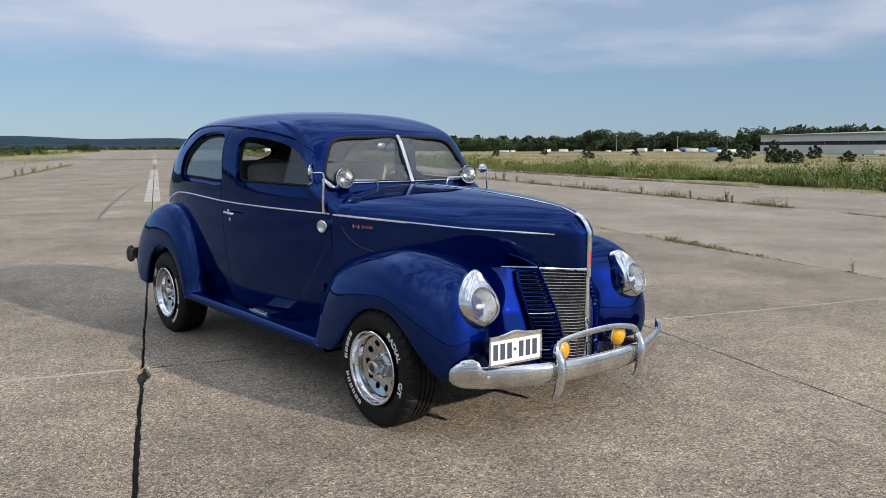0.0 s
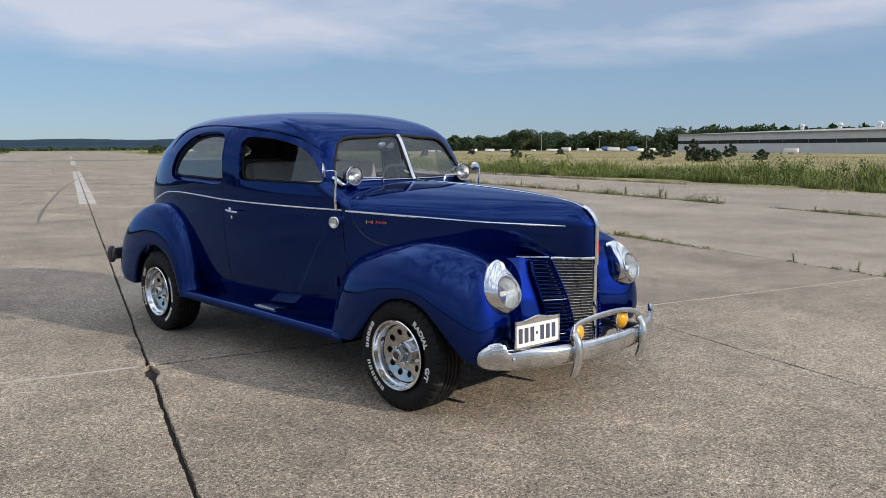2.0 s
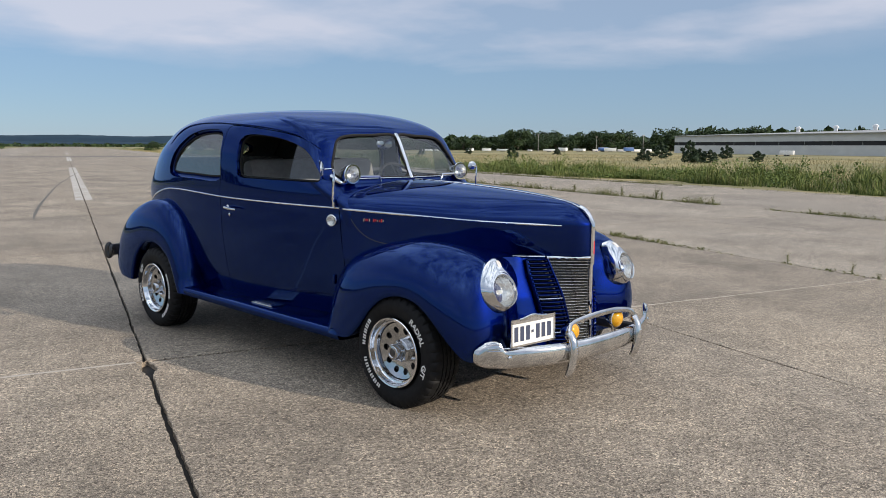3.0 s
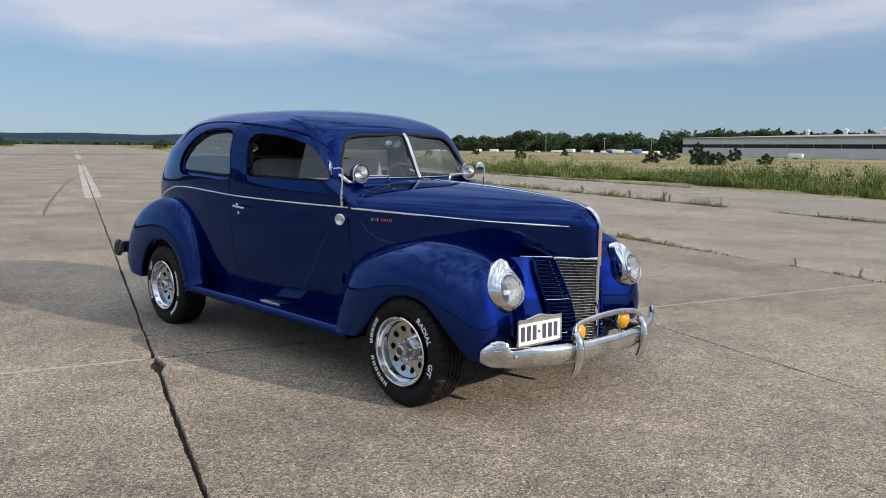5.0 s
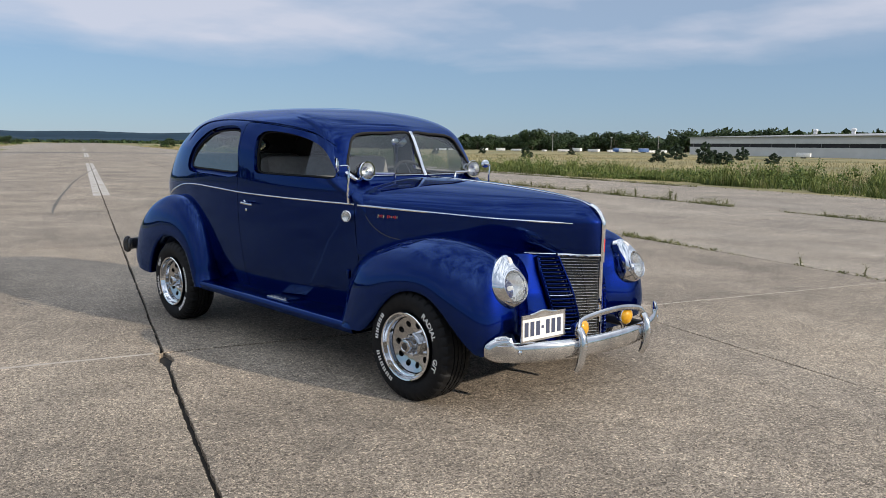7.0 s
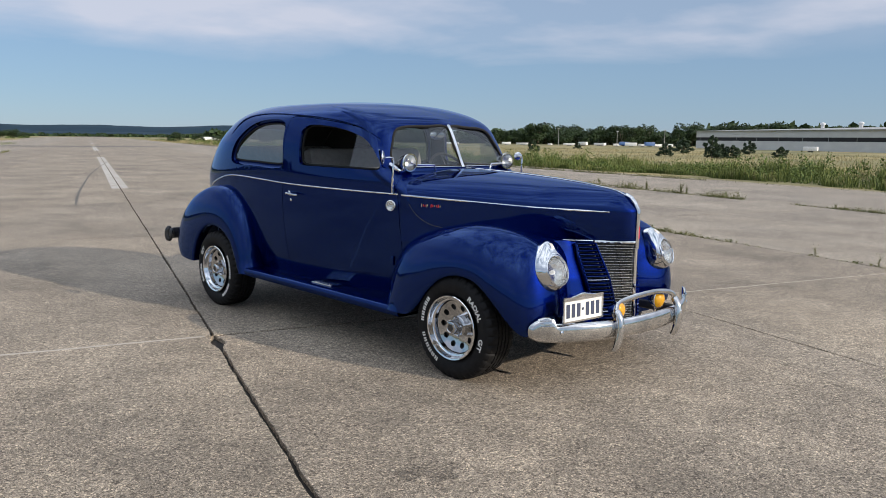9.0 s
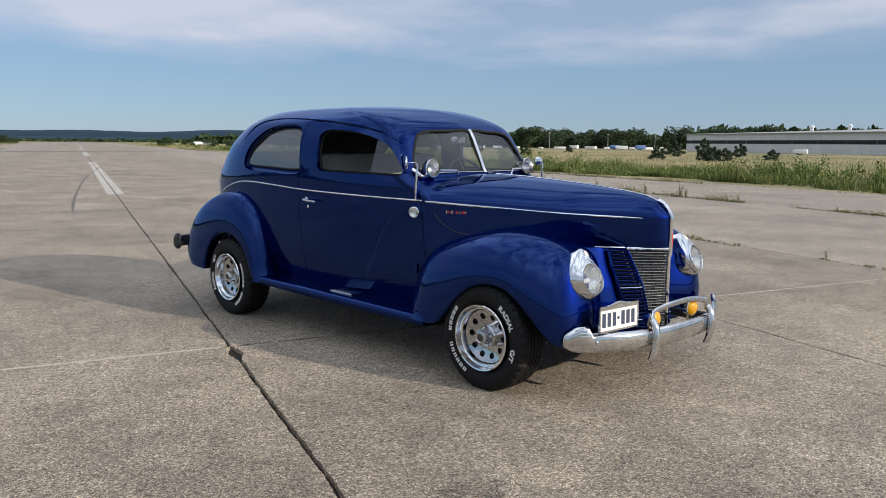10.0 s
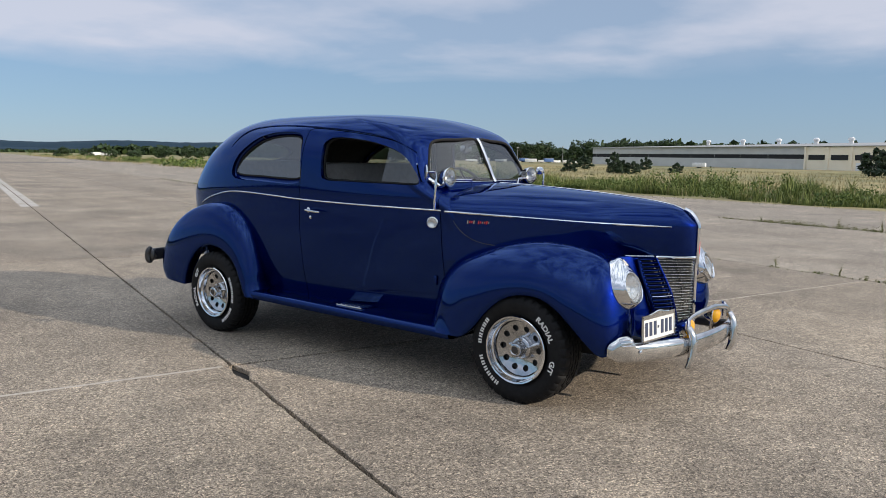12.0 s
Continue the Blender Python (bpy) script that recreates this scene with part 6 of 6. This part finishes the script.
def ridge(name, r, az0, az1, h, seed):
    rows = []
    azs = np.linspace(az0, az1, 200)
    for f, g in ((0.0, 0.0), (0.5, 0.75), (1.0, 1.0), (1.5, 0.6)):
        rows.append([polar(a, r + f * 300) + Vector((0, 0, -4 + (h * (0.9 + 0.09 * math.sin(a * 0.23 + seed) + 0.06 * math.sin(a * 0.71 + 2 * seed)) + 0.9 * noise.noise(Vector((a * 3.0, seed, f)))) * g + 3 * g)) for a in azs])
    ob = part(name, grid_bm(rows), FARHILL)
    tagged(ob, "low wooded hills on the horizon with haze in their colour", "hill", kind="structure")


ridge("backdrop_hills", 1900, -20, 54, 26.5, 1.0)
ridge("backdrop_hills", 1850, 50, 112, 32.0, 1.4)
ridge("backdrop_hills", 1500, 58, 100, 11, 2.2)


# ---- sheds and parked trailers ----
def shed():
    P0 = Vector((201.7, 100.5, 0))
    along = Vector((-35.6, -62.6, 0)).normalized()
    back = Vector((-along.y, along.x, 0))
    if back.x < 0:
        back = -back
    run = along * 1.61
    fr = Matrix(((run.x, back.x, 0, P0.x), (run.y, back.y, 0, P0.y), (0, 0, 1, 0), (0, 0, 0, 1)))
    z0 = -0.97
    root = thing("industrial_shed", "long grey metal industrial building with a dark window band", "building", m=fr)

    def wall(name, u0, u1, za, zb, d0, d1, mat, label=""):
        return part(name, box_bm(u0, u1, d0, d1, za, zb), mat, root, label, smooth=False)
    wall("lower_wall", 0.0, 47.0, z0, 1.92, 0.0, 0.4, SHED_WALL)
    band_w = wall("window_band", 0.1, 47.0, 1.92, 2.82, 0.15, 0.4, SHED_DARK, "dark window band")
    wall("upper_wall", 0.0, 47.0, 2.82, 4.55, 0.0, 0.4, SHED_WALL)
    for k in range(9):
        part("mullion", box_bm(1.0 + k * 5.0, 1.04 + k * 5.0, 0.10, 0.16, 1.92, 2.82), SHED_ROOF, band_w, smooth=False)
    wall("end_wall", 0.0, 0.4, z0, 4.55, 0.4, 100, SHED_WALL)
    cream = wall("cream_wall", 47.1, 64.5, z0, 4.35, -0.3, 0.4, SHED_PALE, "cream painted end section")
    for k in range(6):
        part("pilaster", box_bm(47.2 + k * 3.3, 47.5 + k * 3.3, -0.5, -0.29, z0, 4.35), SHED_PALE, cream, smooth=False)
        part("window", box_bm(47.8 + k * 3.3, 50.2 + k * 3.3, -0.35, -0.28, 1.75, 2.75), SHED_DARK, cream, smooth=False)
    part("loading_door", box_bm(54.6, 56.4, -0.36, -0.28, z0, 1.25), WHITE, cream, "white door", smooth=False)
    bm = bmesh.new()
    v = [bm.verts.new(p) for p in ((-0.2, -0.4, 4.50), (64.8, -0.6, 4.40), (64.8, 101, 7.8), (-0.2, 101, 7.8), (-0.2, -0.4, 4.60), (64.8, -0.6, 4.50), (64.8, 101, 7.92), (-0.2, 101, 7.92))]
    for f in ((0, 1, 2, 3), (4, 5, 6, 7), (0, 1, 5, 4), (1, 2, 6, 5), (2, 3, 7, 6), (3, 0, 4, 7)):
        bm.faces.new([v[k] for k in f])
    roof = part("roof", bm, SHED_ROOF, root, "pale sheet roof", smooth=False)
    for u in (20, 27.5, 34.5, 41, 46.5):
        vent = part("roof_vent", lathe_bm([(0, 0.34), (0.75, 0.34), (0.75, 0.5), (1.1, 0.48), (1.35, 0.2), (1.35, 0.0)], (0, 0, 1), (u, 14, 5.3), 12), WHITE, roof, "white roof ventilator")


shed()


def trailer(mat, colour):
    root = thing("parked_trailer", colour + " box trailer parked along the field", "trailer", "parked white trailers")
    b = part("body", box_bm(-3.0, 3.0, -1.2, 1.2, 0.55, 2.6, 0.12), mat, root)
    part("roof_edge", box_bm(-3.02, 3.02, -1.22, 1.22, 2.45, 2.52), SHED_ROOF, b, smooth=False)
    for x in (-0.6, 0.6):
        for y in (-1.05, 1.05):
            part("wheel", lathe_bm([(-0.12, 0.0), (-0.12, 0.36), (0.12, 0.36), (0.12, 0.0)], (0, 1, 0), (x, y, 0.36), 16), BLACK, root)
    part("hitch", sweep_bm([(3.0, 0, 0.6), (4.1, 0, 0.55)], 0.06), BLACK, root)
    return root


def park_trailers():
    rng = random.Random(8)
    first = trailer(WHITE, "white")
    made = False
    for az, r, sc in ((44.6, 255, 0.9), (43.9, 262, 0.8), (41.4, 262, 1.0), (40.2, 256, 1.1), (39.0, 262, 1.1), (37.0, 262, 0.8), (35.6, 255, 1.0), (34.6, 258, 1.2), (33.4, 262, 1.2), (32.2, 262, 0.9), (31.2, 250, 1.2), (30.4, 255, 1.2), (29.4, 256, 1.1), (28.6, 262, 0.9), (27.9, 255, 0.8), (61.9, 300, 1.4), (61.3, 305, 1.2)):
        m = Matrix.Translation(polar(az, r) + Vector((0, 0, land(200)))) @ Matrix.Rotation(radians(az - 90 + rng.uniform(-30, 30)), 4, "Z")
        ob = copy_thing(first, m) if made else first
        made = True
        ob.matrix_world = m
        ob.scale = (sc * rng.uniform(0.28, 0.66), sc * 0.6, sc * rng.uniform(0.28, 0.44))
    for az, r, mat, colour in ((31.7, 252, TARP, "blue"), (29.9, 250, TARP, "blue")):
        ob = trailer(mat, colour)
        ob.matrix_world = Matrix.Translation(polar(az, r) + Vector((0, 0, land(200) + 0.1))) @ Matrix.Rotation(radians(az - 70), 4, "Z")
        ob.scale = (0.5, 0.55, 0.55)
    van = copy_thing(first, Matrix.Translation((150.0, 51.1, land(120))) @ Matrix.Rotation(radians(-80), 4, "Z"))
    van.scale = (0.42, 0.5, 0.40)


park_trailers()


def field_lamp(az, r, h):
    p = polar(az, r)
    root = thing("lamp_post", "tall grey lamp post across the field", "lamp post", "lamp posts across the field", Matrix.Translation(p + Vector((0, 0, land(200)))))
    part("pole", sweep_bm([(0, 0, 0), (0, 0, h)], 0.09, seg=8, taper=lambda t: 1 - 0.4 * t), SHED_ROOF, root)
    part("lamp_head", box_bm(-0.6, 0.6, -0.15, 0.15, h - 0.05, h + 0.12, 0.03), SHED_ROOF, root)


for az, r, h in ((36.4, 240, 5.2), (32.2, 240, 4.6), (28.9, 235, 5.0)):
    field_lamp(az, r, h)

# ---- pavement slabs ----
LANES = [-8.6, -5.845, -1.985, 1.90, 5.73, 9.0, 12.42, 15.8, 19.4]
JOINT_S, SLAB_L = 1.30, 6.1


def edge_jitter(along, across, big):
    w = noise.noise(Vector((along * 1.7, across * 3.1, 0.3))) * 0.006
    w += noise.noise(Vector((along * 9.0, across * 3.1, 4.3))) * 0.005
    w += noise.noise(Vector((along * 31.0, across * 3.1, 7.3))) * 0.004
    return w * big


def slab(i, k):
    n0, n1 = LANES[i], LANES[i + 1]
    s0, s1 = JOINT_S + SLAB_L * k, JOINT_S + SLAB_L * (k + 1)
    near = -3 < k < 3 and i in (0, 1, 2, 3, 4)
    step = 0.035 if near else 1.0

    def gap_n(n, s):
        if abs(n + 1.985) < 0.01:
            wide = 0.014 if s < 1.3 else 0.010
            wide += 0.026 * math.exp(-((s - 1.12) / 0.16) ** 2)
            return wide
        return 0.010 if abs(n - 5.73) < 0.01 else (0.007 if abs(n - 1.9) < 0.01 else 0.008)
    ring = []
    m = max(1, int((n1 - n0) / step))
    q = max(1, int((s1 - s0) / step))
    gs0 = 0.013 if i == 2 else (0.007 if i == 1 else 0.010)
    for a in range(m):
        n = n0 + (n1 - n0) * a / m
        ring.append((n, s0 + gs0 + edge_jitter(n, s0, near)))
    for a in range(q):
        s = s0 + (s1 - s0) * a / q
        g = gap_n(n1, s)
        ring.append((n1 - g - edge_jitter(s, n1, near) * (1 + g * 60), s))
    for a in range(m):
        n = n1 - (n1 - n0) * a / m
        ring.append((n, s1 - gs0 - edge_jitter(n, s1 + 9, near)))
    for a in range(q):
        s = s1 - (s1 - s0) * a / q
        g = gap_n(n0, s)
        ring.append((n0 + g + edge_jitter(s, n0 + 5, near) * (1 + g * 60), s))
    bm = bmesh.new()
    top = [bm.verts.new((n, s, -0.0025)) for n, s in ring]
    bot = [bm.verts.new((n, s, -0.034)) for n, s in ring]
    cn, cs = (n0 + n1) / 2, (s0 + s1) / 2
    ins = [bm.verts.new((n + 0.010 * np.sign(cn - n) * min(1, abs(cn - n)), s + 0.010 * np.sign(cs - s) * min(1, abs(cs - s)), 0.0)) for n, s in ring]
    L = len(ring)
    for a in range(L):
        b = (a + 1) % L
        bm.faces.new((top[a], top[b], bot[b], bot[a]))
        bm.faces.new((top[a], top[b], ins[b], ins[a]))
    bm.faces.new(ins)
    part("slab", bm, CONCRETE if i < 4 else CONCRETE_PALE, runway, smooth=False)


for i in range(len(LANES) - 1):
    for k in range(-4, 18):
        slab(i, k)

# pale sealant in the cross joints beside the crack
for i, k in ((0, 0), (1, 0), (3, 0)):
    bmj = []
    for n in np.linspace(LANES[i] + 0.03, LANES[i + 1] - 0.06, 60):
        s0 = JOINT_S + SLAB_L * k + 0.006 * noise.noise(Vector((n * 2.0, k, 1.0)))
        w = (0.016 if i < 2 else 0.007) + 0.007 * noise.noise(Vector((n * 6.0, k, 5.0)))
        bmj.append([(n, s0 - w, -0.001), (n, s0 - 0.6 * w, 0.002), (n, s0 + 0.6 * w, 0.002), (n, s0 + w, -0.001)])
    part("joint_seal", grid_bm(bmj), SEAL, runway)

# far end of the runway and the pale shoulders
def strip(name, n0, n1, s0, s1, z, mat, label):
    rows = [[ground_point(s, n, z) for n in np.linspace(n0, n1, 5)] for s in np.linspace(s0, s1, 24)]
    ob = part(name, grid_bm(rows), mat)
    tagged(ob, label, "pavement", kind="structure")


strip("runway_far", -8.6, 9.0, 111.1, 900, -0.006, CONCRETE, "far end of the concrete runway")
strip("shoulder_left", -22, -8.62, -60, 500, -0.012, CONCRETE_PALE, "pale concrete shoulder beside the runway")
strip("shoulder_right", 9.0, 14, 111.1, 500, -0.010, CONCRETE_PALE, "pale concrete shoulder beside the runway")
strip("patched_band", -21.9, 8.9, 99, 106, 0.004, SKID, "old dark asphalt band across the runway")
for k, (a, b) in enumerate(((18.3, 51.5), (73, 101), (128, 156), (183, 213))):
    strip("centre_line", -2.205, -1.999, a, b, 0.005, LINE_PAINT, "worn white painted runway centre line")
    strip("centre_line", -1.971, -1.775, a, b, 0.005, LINE_PAINT, "worn white painted runway centre line")


# dark stains on the concrete
STAIN = bpy.data.materials.new("oil_stain")
STAIN.use_nodes = True
stn = STAIN.node_tree
st_b = stn.nodes["Principled BSDF"]
st_b.inputs["Base Color"].default_value = (0.075, 0.066, 0.055, 1)
st_b.inputs["Roughness"].default_value = 0.8
st_n = noise_node(stn, 9.0, 6.0, 0.7)
st_r = noise_node(stn, 120.0, 3.0, 0.7)
st_c = mixc(stn, st_n.outputs["Fac"], st_r.outputs["Fac"], 0.4)
stn.links.new(ramp(stn, st_c, [(0.44, (0, 0, 0)), (0.62, (0.62,) * 3)]).outputs[0], st_b.inputs["Alpha"])


def stain(v, n, r, seed):
    mid = ground_point(v, n, 0.0045)
    ring = []
    for k in range(26):
        a = 2 * math.pi * k / 26
        w = r * (0.75 + 0.45 * noise.noise(Vector((math.cos(a) * 1.3, math.sin(a) * 1.3, seed))))
        ring.append(mid + RUN * (w * math.cos(a)) + CROSS * (w * 1.3 * math.sin(a)))
    bm = bmesh.new()
    bm.faces.new([bm.verts.new(p) for p in ring])
    ob = part("oil_stain", bm, STAIN, smooth=False)
    tagged(ob, "dark old oil stain on the concrete", "stain", kind="structure")


for v, n, r, seed in ((-1.46, -1.46, 0.16, 3.1),):
    stain(v, n, r, seed)


# the curved tyre mark
def skid_mark():
    mid = catmull([(12.6, -3.0), (14.2, -3.03), (17.5, -2.99), (22.0, -2.86), (27.5, -2.66), (34.5, -2.26), (42.6, -1.70)], 40)
    rows = []
    for k, (a, n) in enumerate(mid):
        w = 0.038 * (1 - 0.4 * k / 39) * min(1.0, 0.15 + k / 9)
        rows.append([ground_point(a, n - w, 0.007), ground_point(a, n, 0.0075), ground_point(a, n + w, 0.007)])
    ob = part("skid_mark", grid_bm(rows), SKID)
    tagged(ob, "curved dark tyre skid mark on the concrete", "skid mark", kind="structure")


skid_mark()
